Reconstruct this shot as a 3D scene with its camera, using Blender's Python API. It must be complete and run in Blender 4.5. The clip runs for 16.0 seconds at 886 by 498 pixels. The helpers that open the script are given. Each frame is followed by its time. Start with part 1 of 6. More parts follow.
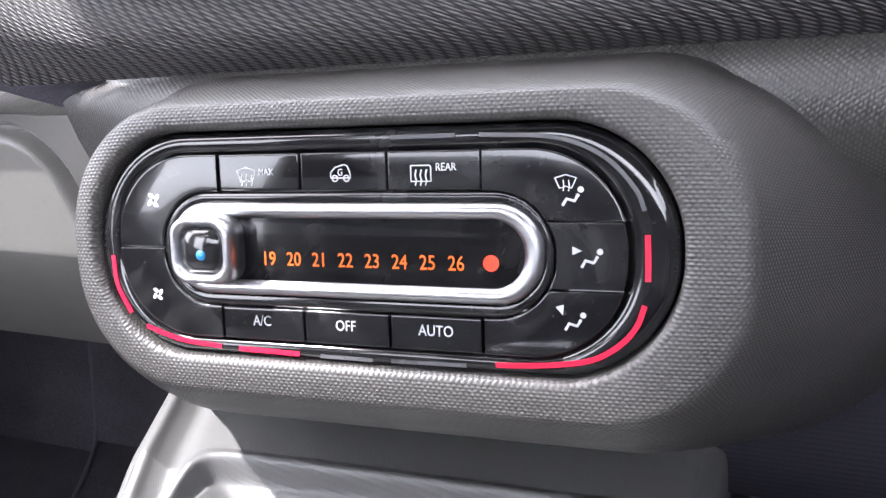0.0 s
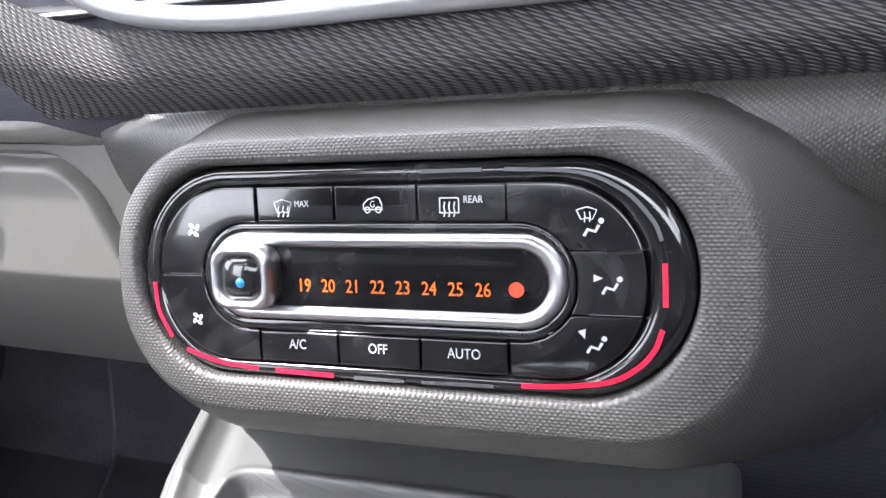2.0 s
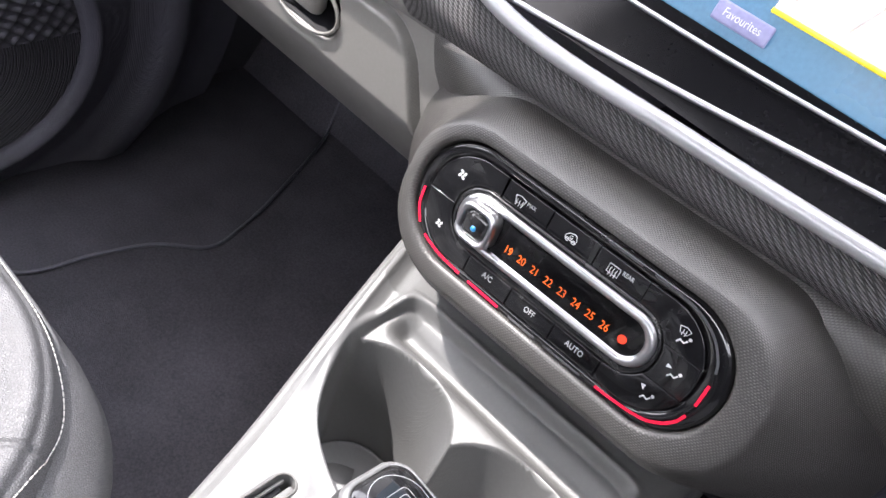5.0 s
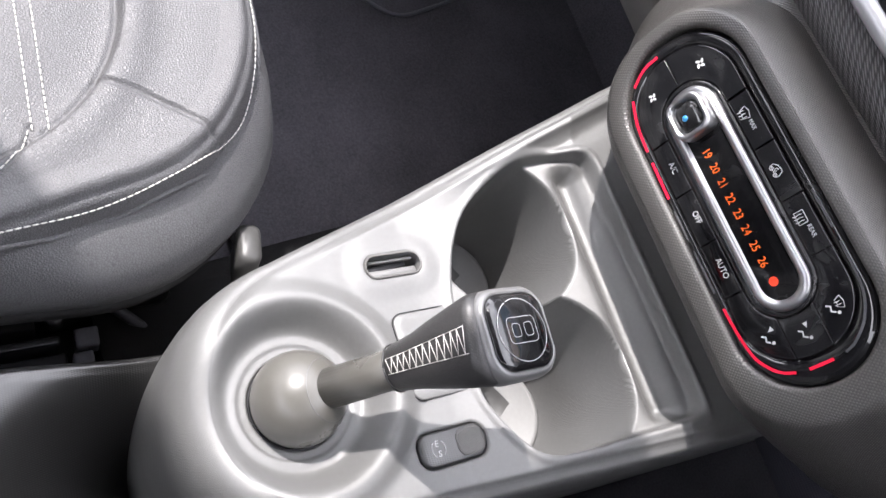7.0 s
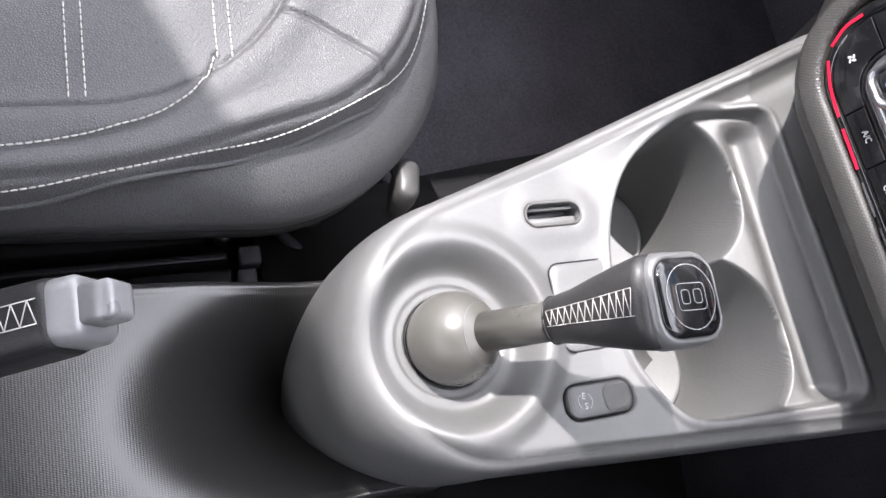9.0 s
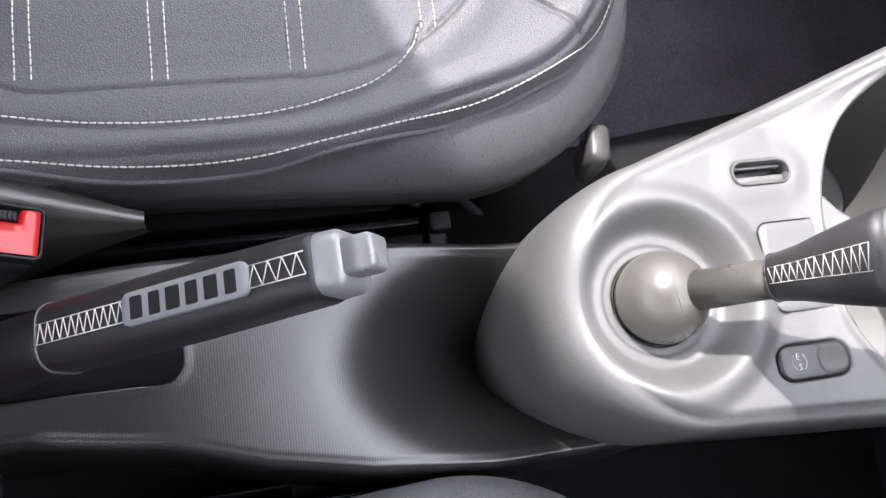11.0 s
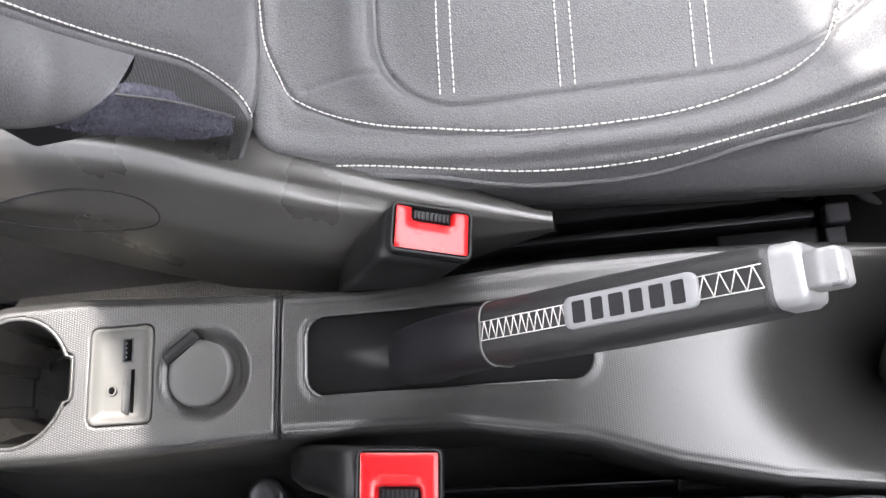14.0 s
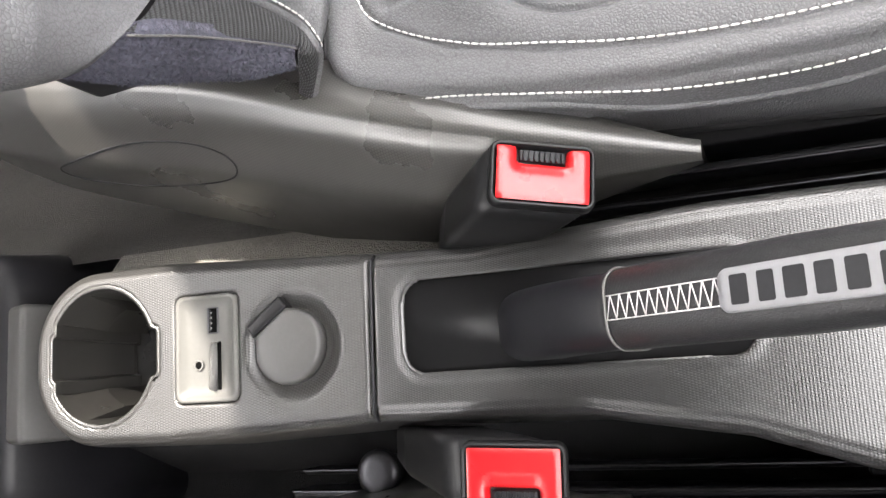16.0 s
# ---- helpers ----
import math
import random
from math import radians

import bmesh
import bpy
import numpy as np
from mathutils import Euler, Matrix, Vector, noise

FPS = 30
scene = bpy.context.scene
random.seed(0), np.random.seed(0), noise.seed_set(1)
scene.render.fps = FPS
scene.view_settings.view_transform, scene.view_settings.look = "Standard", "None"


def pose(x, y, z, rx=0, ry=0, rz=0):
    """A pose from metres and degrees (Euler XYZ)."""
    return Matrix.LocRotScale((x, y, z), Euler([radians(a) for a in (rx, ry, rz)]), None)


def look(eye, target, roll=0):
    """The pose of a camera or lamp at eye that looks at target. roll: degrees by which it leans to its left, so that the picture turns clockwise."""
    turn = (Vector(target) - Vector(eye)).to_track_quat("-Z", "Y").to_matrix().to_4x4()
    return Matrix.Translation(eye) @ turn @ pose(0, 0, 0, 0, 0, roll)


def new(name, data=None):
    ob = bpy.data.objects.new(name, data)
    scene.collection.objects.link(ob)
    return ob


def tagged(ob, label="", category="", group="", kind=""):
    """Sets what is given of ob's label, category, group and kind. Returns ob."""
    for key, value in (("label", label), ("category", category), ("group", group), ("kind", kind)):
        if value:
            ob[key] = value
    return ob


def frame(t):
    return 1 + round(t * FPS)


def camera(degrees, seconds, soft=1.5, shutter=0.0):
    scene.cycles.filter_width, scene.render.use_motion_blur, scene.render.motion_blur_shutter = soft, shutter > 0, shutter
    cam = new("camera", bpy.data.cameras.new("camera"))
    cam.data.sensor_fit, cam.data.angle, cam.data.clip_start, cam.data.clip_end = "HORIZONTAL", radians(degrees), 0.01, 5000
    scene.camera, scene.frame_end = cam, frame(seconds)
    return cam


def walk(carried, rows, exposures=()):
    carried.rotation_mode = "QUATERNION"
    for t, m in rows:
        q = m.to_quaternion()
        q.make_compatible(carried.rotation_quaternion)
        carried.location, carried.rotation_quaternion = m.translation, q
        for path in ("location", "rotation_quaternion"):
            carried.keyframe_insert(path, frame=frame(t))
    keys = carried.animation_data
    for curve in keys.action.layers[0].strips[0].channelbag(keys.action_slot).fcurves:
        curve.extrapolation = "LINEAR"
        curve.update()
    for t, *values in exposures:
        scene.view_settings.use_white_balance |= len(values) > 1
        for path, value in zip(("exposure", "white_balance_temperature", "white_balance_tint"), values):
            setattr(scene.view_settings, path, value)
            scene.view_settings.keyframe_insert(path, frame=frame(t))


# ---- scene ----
cam = camera(57.4, 16.0)
PATH = [
    (0.0, 0.1077, -0.0006, 0.5512, 68.02, 3.80, 19.13),
    (0.5, 0.1076, -0.0021, 0.5512, 68.72, 3.63, 19.36),
    (1.0, 0.1084, -0.0033, 0.5529, 68.75, 3.77, 19.70),
    (1.5, 0.1099, -0.0029, 0.5527, 69.21, 3.91, 19.82),
    (2.0, 0.1062, -0.0130, 0.5616, 68.83, 4.34, 19.48),
    (2.5, 0.0942, -0.0334, 0.5819, 66.20, 5.32, 18.54),
    (3.0, 0.0800, -0.0647, 0.5994, 64.29, 6.07, 15.31),
    (3.2, 0.0815, -0.0726, 0.6149, 62.30, 5.89, 14.13),
    (5.3, 0.1164, -0.0828, 0.7304, 42.36, -16.73, 51.49),
    (5.5, 0.1176, -0.0880, 0.7319, 39.70, -18.06, 54.83),
    (6.0, 0.1116, -0.1039, 0.7297, 34.84, -21.09, 61.30),
    (6.5, 0.1017, -0.1149, 0.7238, 29.94, -23.26, 66.44),
    (7.0, 0.0979, -0.1223, 0.7218, 26.02, -23.87, 70.77),
    (7.5, 0.0952, -0.1274, 0.7209, 23.22, -23.29, 73.91),
    (8.0, 0.0878, -0.1311, 0.7188, 21.01, -22.11, 75.93),
    (8.5, 0.0834, -0.1348, 0.7188, 19.43, -20.32, 77.60),
    (10.8, 0.0856, -0.1788, 0.7118, 15.77, -9.27, 81.09),
    (11.0, 0.0871, -0.1841, 0.7158, 15.84, -8.93, 81.24),
    (11.5, 0.0851, -0.1908, 0.7212, 15.15, -5.59, 81.60),
    (12.0, 0.0899, -0.2021, 0.7367, 15.04, -2.42, 82.13),
    (12.5, 0.0971, -0.2229, 0.7598, 15.43, -0.06, 83.00),
    (13.0, 0.0973, -0.2247, 0.7589, 15.29, 4.32, 84.38),
    (13.5, 0.0849, -0.2362, 0.7539, 14.52, 7.59, 85.38),
    (14.0, 0.0679, -0.2401, 0.7257, 13.99, 11.21, 86.90),
    (14.5, 0.0508, -0.2462, 0.6914, 11.54, 15.06, 86.68),
    (15.0, 0.0367, -0.2433, 0.6618, 9.70, 17.84, 86.58),
    (15.5, 0.0317, -0.2413, 0.6469, 8.45, 20.00, 86.67),
    (16.0, 0.0303, -0.2403, 0.6450, 7.49, 21.77, 86.30),
]
EXPOSURES = [(0.0, 0.77, 6100, 16), (2.0, 0.77, 6150, 13), (3.2, 0.90, 6200, 13), (5.3, 0.28, 6300, 15), (6.5, 0.09, 6300, 15), (8.5, 0.11, 6250, 15), (11.0, 0.20, 6250, 15), (12.0, 0.56, 6300, 15), (13.5, 0.94, 6400, 13), (14.5, 1.14, 6650, 12), (16.0, 1.29, 6850, 11)]
walk(cam, [(t, pose(*row)) for t, *row in PATH], [(t, 1.77 + stops, k, tint) for t, stops, k, tint in EXPOSURES])

# ---- light ----
SUN_WAY = Vector((0.50, 0.217, -0.839))
world = bpy.data.worlds.new("sky")
world.use_nodes = True
scene.world = world
wn = world.node_tree
sky = wn.nodes.new("ShaderNodeTexSky")
sky.sky_type, sky.sun_disc = "NISHITA", False
sky.sun_elevation, sky.sun_rotation = radians(57), math.atan2(-0.50, -0.217)
sky.air_density, sky.dust_density = 1.0, 3.0
# broken white cloud over the blue
cloud = wn.nodes.new("ShaderNodeTexNoise")
cloud.inputs["Scale"].default_value, cloud.inputs["Detail"].default_value, cloud.inputs["Roughness"].default_value = 2.6, 8, 0.6
wc = wn.nodes.new("ShaderNodeTexCoord")
wn.links.new(wc.outputs["Generated"], cloud.inputs["Vector"])
cover = wn.nodes.new("ShaderNodeMapRange")
cover.inputs[1].default_value, cover.inputs[2].default_value, cover.inputs[3].default_value, cover.inputs[4].default_value = 0.38, 0.60, 0.50, 1.0
wn.links.new(cloud.outputs[0], cover.inputs[0])
mixed = wn.nodes.new("ShaderNodeMix")
mixed.data_type = "RGBA"
mixed.inputs["B"].default_value = (16.0, 16.0, 16.3, 1)
wn.links.new(cover.outputs[0], mixed.inputs["Factor"])
wn.links.new(sky.outputs[0], mixed.inputs["A"])
wn.links.new(mixed.outputs["Result"], wn.nodes["Background"].inputs[0])
wn.nodes["Background"].inputs[1].default_value = 0.127
sun = new("sun", bpy.data.lights.new("sun", "SUN"))
sun.data.energy, sun.data.angle, sun.data.color = 2.45, radians(0.7), (1.0, 0.96, 0.9)
sun.matrix_world = look((0, 0, 0), SUN_WAY)


# ---- materials ----
def rgb(v):
    return (v, v, v, 1) if isinstance(v, (int, float)) else (*v, 1)


def material(name, base, rough=0.5, metal=0.0, grain=0, grain_depth=0.0, spread=0.25, stains=0.0, kind="cells", coat=0.0, spec=0.5, stretch=(1, 1, 1), coords="Object"):
    """A surface: base colour with two scales of variation, roughness that varies, and a fine relief of so many cells a metre."""
    m = bpy.data.materials.new(name)
    m.use_nodes = True
    n, l = m.node_tree.nodes, m.node_tree.links
    b = n["Principled BSDF"]
    b.inputs["Roughness"].default_value, b.inputs["Metallic"].default_value = rough, metal
    b.inputs["Coat Weight"].default_value, b.inputs["Coat Roughness"].default_value = coat, 0.03
    b.inputs["Specular IOR Level"].default_value = spec
    co = n.new("ShaderNodeTexCoord")
    wide = n.new("ShaderNodeTexNoise")
    wide.inputs["Scale"].default_value, wide.inputs["Detail"].default_value = 14, 6
    fine = n.new("ShaderNodeTexNoise")
    fine.inputs["Scale"].default_value, fine.inputs["Detail"].default_value = 420, 3
    l.new(co.outputs["Object"], wide.inputs[0]), l.new(co.outputs["Object"], fine.inputs[0])
    add = n.new("ShaderNodeMath")
    add.operation = "ADD"
    l.new(wide.outputs[0], add.inputs[0]), l.new(fine.outputs[0], add.inputs[1])
    ramp = n.new("ShaderNodeMapRange")
    ramp.inputs[1].default_value, ramp.inputs[2].default_value = 0.6, 1.4
    ramp.inputs[3].default_value, ramp.inputs[4].default_value = 1 - spread, 1 + spread
    l.new(add.outputs[0], ramp.inputs[0])
    mix = n.new("ShaderNodeVectorMath")
    mix.operation = "SCALE"
    mix.inputs[0].default_value = rgb(base)[:3]
    l.new(ramp.outputs[0], mix.inputs["Scale"])
    l.new(mix.outputs[0], b.inputs["Base Color"])
    rr = n.new("ShaderNodeMapRange")
    rr.inputs[1].default_value, rr.inputs[2].default_value = 0.3, 0.7
    rr.inputs[3].default_value, rr.inputs[4].default_value = max(0.02, rough - 0.08 - stains), min(1, rough + 0.08 + stains)
    l.new(wide.outputs[0], rr.inputs[0]), l.new(rr.outputs[0], b.inputs["Roughness"])
    if grain:
        mapping = n.new("ShaderNodeMapping")
        mapping.inputs["Scale"].default_value = stretch
        mapping.inputs["Rotation"].default_value = (0, 0, math.pi / 4)
        l.new(co.outputs[coords], mapping.inputs[0])
        tex = None
        if kind in ("cells", "knit"):
            # rounded studs on a triangular grid: three waves at sixty degrees
            mapping.inputs["Rotation"].default_value = (0, 0, 0)
            wave = 4 * math.pi / math.sqrt(3) * grain
            total = None
            for ang in (90, 210, 330):
                dot = n.new("ShaderNodeVectorMath")
                dot.operation = "DOT_PRODUCT"
                dot.inputs[1].default_value = (wave * math.cos(radians(ang)), wave * math.sin(radians(ang)), 0)
                cosine = n.new("ShaderNodeMath")
                cosine.operation = "COSINE"
                l.new(mapping.outputs[0], dot.inputs[0]), l.new(dot.outputs["Value"], cosine.inputs[0])
                if total is None:
                    total = cosine.outputs[0]
                else:
                    plus = n.new("ShaderNodeMath")
                    l.new(total, plus.inputs[0]), l.new(cosine.outputs[0], plus.inputs[1])
                    total = plus.outputs[0]
            unit = n.new("ShaderNodeMapRange")
            unit.inputs[1].default_value, unit.inputs[2].default_value = -1.5, 2.6
            l.new(total, unit.inputs[0])
            out = unit.outputs[0]
        elif kind == "leather":
            tex = n.new("ShaderNodeTexVoronoi")
            tex.feature = "DISTANCE_TO_EDGE"
            tex.inputs["Scale"].default_value, tex.inputs["Randomness"].default_value = grain, 1.0
            out = tex.outputs["Distance"]
        elif kind == "weave":
            tex = n.new("ShaderNodeTexVoronoi")
            tex.feature = "F1"
            tex.voronoi_dimensions = "2D"
            tex.inputs["Scale"].default_value, tex.inputs["Randomness"].default_value = grain, 0.12
            out = tex.outputs["Distance"]
        else:
            tex = n.new("ShaderNodeTexNoise")
            tex.inputs["Scale"].default_value, tex.inputs["Detail"].default_value = grain, 5
            out = tex.outputs[0]
        if tex:
            l.new(mapping.outputs[0], tex.inputs["Vector"])
        bump = n.new("ShaderNodeBump")
        bump.invert = kind == "weave"
        bump.inputs["Strength"].default_value, bump.inputs["Distance"].default_value = 1.0, grain_depth
        l.new(out, bump.inputs["Height"]), l.new(bump.outputs[0], b.inputs["Normal"])
        # Base colour is darkened in the grooves, painting in the shade between grains.
        if kind in ("weave", "knit", "leather") or kind == "cells" and grain < 800:
            dark = n.new("ShaderNodeMapRange")
            dark.inputs[1].default_value, dark.inputs[2].default_value, dark.inputs[3].default_value, dark.inputs[4].default_value = 0.28, 0.60, 1.0, 0.12
            if kind == "leather":
                dark.inputs[1].default_value, dark.inputs[2].default_value, dark.inputs[3].default_value, dark.inputs[4].default_value = 0.0, 0.11, 0.62, 1.03
            if kind == "cells":
                dark.inputs[1].default_value, dark.inputs[2].default_value, dark.inputs[3].default_value, dark.inputs[4].default_value = 0.05, 0.60, 0.60, 1.06
            if kind == "knit":
                dark.inputs[1].default_value, dark.inputs[2].default_value, dark.inputs[3].default_value, dark.inputs[4].default_value = 0.12, 0.55, 0.10, 1.0
            l.new(out, dark.inputs[0])
            m2 = n.new("ShaderNodeVectorMath")
            m2.operation = "SCALE"
            l.new(mix.outputs[0], m2.inputs[0]), l.new(dark.outputs[0], m2.inputs["Scale"]), l.new(m2.outputs[0], b.inputs["Base Color"])
    return m


def lamp_material(name, colour, strength):
    m = material(name, colour, 0.3)
    b = m.node_tree.nodes["Principled BSDF"]
    b.inputs["Emission Color"].default_value, b.inputs["Emission Strength"].default_value = rgb(colour), strength
    return m


POD = material("grained_grey_plastic", (0.080, 0.076, 0.071), 0.38, grain=640, grain_depth=0.00016, spread=0.08, spec=0.8, coords="UV", stretch=(0.85, 1.15, 1))
SILVER = material("silver_grey_plastic", (0.165, 0.165, 0.162), 0.41, metal=0.22, grain=1500, grain_depth=0.00006, spread=0.06, spec=0.6)
TUNNEL = material("dark_grained_plastic", (0.0225, 0.022, 0.0216), 0.31, grain=700, grain_depth=0.00008, spread=0.1, stains=-0.05, spec=1.0, stretch=(1.25, 0.85, 1))
# The tunnel's own plastic again, paler to carry the sun on its rear end.
REAR_SUNLIT = material("tunnel_plastic_sunlit", (0.034, 0.033, 0.0315), 0.34, grain=560, grain_depth=0.00013, spread=0.1, stains=-0.05, spec=0.8, stretch=(1.25, 0.85, 1))
TRIM_GREY = material("grey_seat_plastic", (0.12, 0.118, 0.112), 0.42, grain=1100, grain_depth=0.0002, spread=0.08)
BLACK = material("black_plastic", (0.010, 0.010, 0.012), 0.45, spread=0.2, spec=0.3)
DARK = material("dark_blue_grey_plastic", (0.062, 0.061, 0.072), 0.5, grain=900, grain_depth=0.0002, spread=0.15)
GLOSS = material("gloss_black", (0.008, 0.008, 0.009), 0.07, coat=0.6, stains=0.03, spread=0.2)
CHROME = material("satin_metal", (0.52, 0.52, 0.53), 0.33, metal=1.0, spread=0.05)
PAINT = material("silver_paint", (0.42, 0.42, 0.43), 0.32, metal=0.4, spread=0.04)
FABRIC = material("knit_fabric", (0.175, 0.169, 0.169), 0.6, grain=290, grain_depth=0.0009, kind="knit", spread=0.15, stretch=(0.75, 1.15, 1), coords="UV")
LEATHER = material("grey_leather", (0.105, 0.105, 0.109), 0.49, grain=600, grain_depth=0.00055, kind="leather", spread=0.07, spec=0.5)
KNOB = material("worn_dark_leather", (0.036, 0.035, 0.035), 0.42, grain=900, grain_depth=0.00015, kind="leather", spread=0.15, spec=0.6)
GRIP = material("smooth_black_leather", (0.017, 0.017, 0.018), 0.44, grain=900, grain_depth=0.0002, kind="leather", spread=0.15)
THREAD = material("white_thread", (0.58, 0.57, 0.54), 0.7, spread=0.1)
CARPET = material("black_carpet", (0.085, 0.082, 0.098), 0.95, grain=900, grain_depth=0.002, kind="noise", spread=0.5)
# One rear carpet in two tones: dim for shade, pale for sun.
REAR_SHADED = material("rear_carpet_shaded", (0.042, 0.040, 0.036), 0.95, grain=900, grain_depth=0.002, kind="noise", spread=0.5)
CARPET_LIT = material("rear_carpet_sunlit", (0.13, 0.123, 0.108), 0.95, grain=900, grain_depth=0.002, kind="noise", spread=0.4)
FLEECE = material("dark_blue_fleece", (0.075, 0.075, 0.10), 1.0, grain=500, grain_depth=0.004, kind="noise", spread=0.6)
RED = material("red_plastic", (0.44, 0.008, 0.011), 0.30, spread=0.05, coat=0.2)
TAUPE = material("grey_brown_rubber", (0.105, 0.101, 0.090), 0.34, spread=0.06, spec=0.7)
WHITE = material("white_print", (0.62, 0.62, 0.62), 0.5, spread=0.03)
ORANGE = lamp_material("orange_numerals", (0.85, 0.13, 0.015), 0.16)
REDDOT = lamp_material("red_dot", (0.85, 0.05, 0.02), 0.2)
REDLINE = lamp_material("red_line", (0.75, 0.012, 0.045), 0.14)
HEADLINER = material("grey_headliner", (0.16, 0.158, 0.155), 0.9, spread=0.05)
BADGE = material("satin_badge", (0.22, 0.22, 0.23), 0.5, spread=0.05)
GLOVE = material("glovebox_plastic", (0.195, 0.188, 0.175), 0.36, grain=1100, grain_depth=0.0001, spread=0.06, spec=0.7)
SHELL = material("black_buckle_plastic", (0.009, 0.009, 0.0095), 0.38, grain=1800, grain_depth=0.00008, kind="noise", spread=0.1, spec=0.3)
COLLAR = material("satin_grey_plastic", (0.17, 0.17, 0.17), 0.32, metal=0.2, spread=0.05)
CLOTH = material("black_woven_cloth", (0.030, 0.030, 0.031), 0.8, grain=700, grain_depth=0.0004, kind="noise", spread=0.25)
SHELL_GREY = material("dark_smooth_plastic", (0.060, 0.059, 0.057), 0.42, spread=0.1)
PLATE = material("grey_socket_plastic", (0.092, 0.090, 0.084), 0.5, spread=0.06, spec=0.4)
PIANO = material("black_dash_gloss", (0.006, 0.006, 0.007), 0.15, spec=0.25, spread=0.2)
NAVY = material("blue_black_plastic", (0.034, 0.033, 0.044), 0.55, grain=900, grain_depth=0.0002, spread=0.15)
DOOR = material("navy_door_plastic", (0.10, 0.098, 0.122), 0.42, grain=900, grain_depth=0.0002, spread=0.12)
LINER = material("dark_cup_plastic", (0.022, 0.021, 0.0195), 0.32, spread=0.12, spec=0.8)
# Black carpet darkened again, to stand for shade in the gaps by the seats.
SHADE_PILE = material("shade_black_carpet", (0.0045, 0.0045, 0.0055), 0.95, grain=900, grain_depth=0.002, kind="noise", spread=0.5)
TIP = material("satin_silver_plastic", (0.27, 0.27, 0.275), 0.34, metal=0.2, spread=0.06)
# Black for flat pads that stand in for the darkness inside holes.
HOLE_DARK = material("painted_hole_black", (0.003, 0.003, 0.003), 0.9, spec=0.05, spread=0.1)
STEEL = material("dark_steel", (0.06, 0.06, 0.065), 0.35, metal=0.8, spread=0.2)


# finger smears and dust on the gloss black
gn, gk = GLOSS.node_tree.nodes, GLOSS.node_tree.links
gc, smear, speck = gn.new("ShaderNodeTexCoord"), gn.new("ShaderNodeTexNoise"), gn.new("ShaderNodeTexNoise")
smear.inputs["Scale"].default_value, smear.inputs["Detail"].default_value, smear.inputs["Distortion"].default_value = 45, 9, 1.5
speck.inputs["Scale"].default_value, speck.inputs["Detail"].default_value = 900, 2
gk.new(gc.outputs["Object"], smear.inputs[0]), gk.new(gc.outputs["Object"], speck.inputs[0])
haze, dust, both = gn.new("ShaderNodeMapRange"), gn.new("ShaderNodeMapRange"), gn.new("ShaderNodeMath")
haze.inputs[1].default_value, haze.inputs[2].default_value, haze.inputs[3].default_value, haze.inputs[4].default_value = 0.48, 0.72, 0.0, 0.28
dust.inputs[1].default_value, dust.inputs[2].default_value, dust.inputs[3].default_value, dust.inputs[4].default_value = 0.70, 0.80, 0.0, 0.6
gk.new(smear.outputs[0], haze.inputs[0]), gk.new(speck.outputs[0], dust.inputs[0])
both.operation = "MAXIMUM"
gk.new(haze.outputs[0], both.inputs[0]), gk.new(dust.outputs[0], both.inputs[1])
film_mix = gn.new("ShaderNodeMix")
film_mix.data_type = "RGBA"
film_mix.inputs["A"].default_value, film_mix.inputs["B"].default_value = (0.007, 0.007, 0.008, 1), (0.10, 0.10, 0.10, 1)
gk.new(both.outputs[0], film_mix.inputs["Factor"]), gk.new(film_mix.outputs["Result"], gn["Principled BSDF"].inputs["Base Color"])


# ---- building helpers ----
def finish(name, me, mat, parent=None, label="", smooth=True):
    me.materials.append(mat)
    if smooth:
        me.polygons.foreach_set("use_smooth", [True] * len(me.polygons))
    ob = new(name, me)
    if parent:
        ob.parent = parent
        ob.matrix_parent_inverse = parent.matrix_world.inverted() if parent.parent is None else Matrix()
        if parent.parent is not None:
            ob.matrix_parent_inverse = Matrix()
    return tagged(ob, label)


def part(name, bm, mat, parent=None, label="", smooth=True):
    me = bpy.data.meshes.new(name)
    bmesh.ops.recalc_face_normals(bm, faces=bm.faces)
    bm.to_mesh(me)
    bm.free()
    return finish(name, me, mat, parent, label, smooth)


def thing(name, at, label, category, group="", kind=""):
    ob = new(name)
    ob.empty_display_size = 0.02
    ob.location = at
    ob.matrix_world = Matrix.Translation(at)
    return tagged(ob, label, category, group, kind)


def step(a, b, x):
    t = np.clip((x - a) / (b - a), 0, 1)
    return t * t * (3 - 2 * t)


def rrect(x, y, cx, cy, hx, hy, r):
    """Signed distance to a rounded rectangle."""
    qx, qy = np.abs(x - cx) - hx + r, np.abs(y - cy) - hy + r
    return np.hypot(np.maximum(qx, 0), np.maximum(qy, 0)) + np.minimum(np.maximum(qx, qy), 0) - r


def convex(x, y, corners, r):
    """Signed distance, nearly, to a rounded convex polygon whose corners run counterclockwise."""
    total = 0
    k = 1 / r
    for (ax, ay), (bx, by) in zip(corners, corners[1:] + corners[:1]):
        n = math.hypot(bx - ax, by - ay)
        d = ((x - ax) * (by - ay) - (y - ay) * (bx - ax)) / n
        total = total + np.exp(np.clip(d * k * 2.5, -60, 60))
    return np.log(total) / (k * 2.5)


def near_line(x, y, pts):
    """Distance to an open line through points."""
    best = np.full(np.shape(x), 9.0)
    for (ax, ay), (bx, by) in zip(pts, pts[1:]):
        t = np.clip(((x - ax) * (bx - ax) + (y - ay) * (by - ay)) / ((bx - ax) ** 2 + (by - ay) ** 2), 0, 1)
        best = np.minimum(best, np.hypot(x - ax - t * (bx - ax), y - ay - t * (by - ay)))
    return best


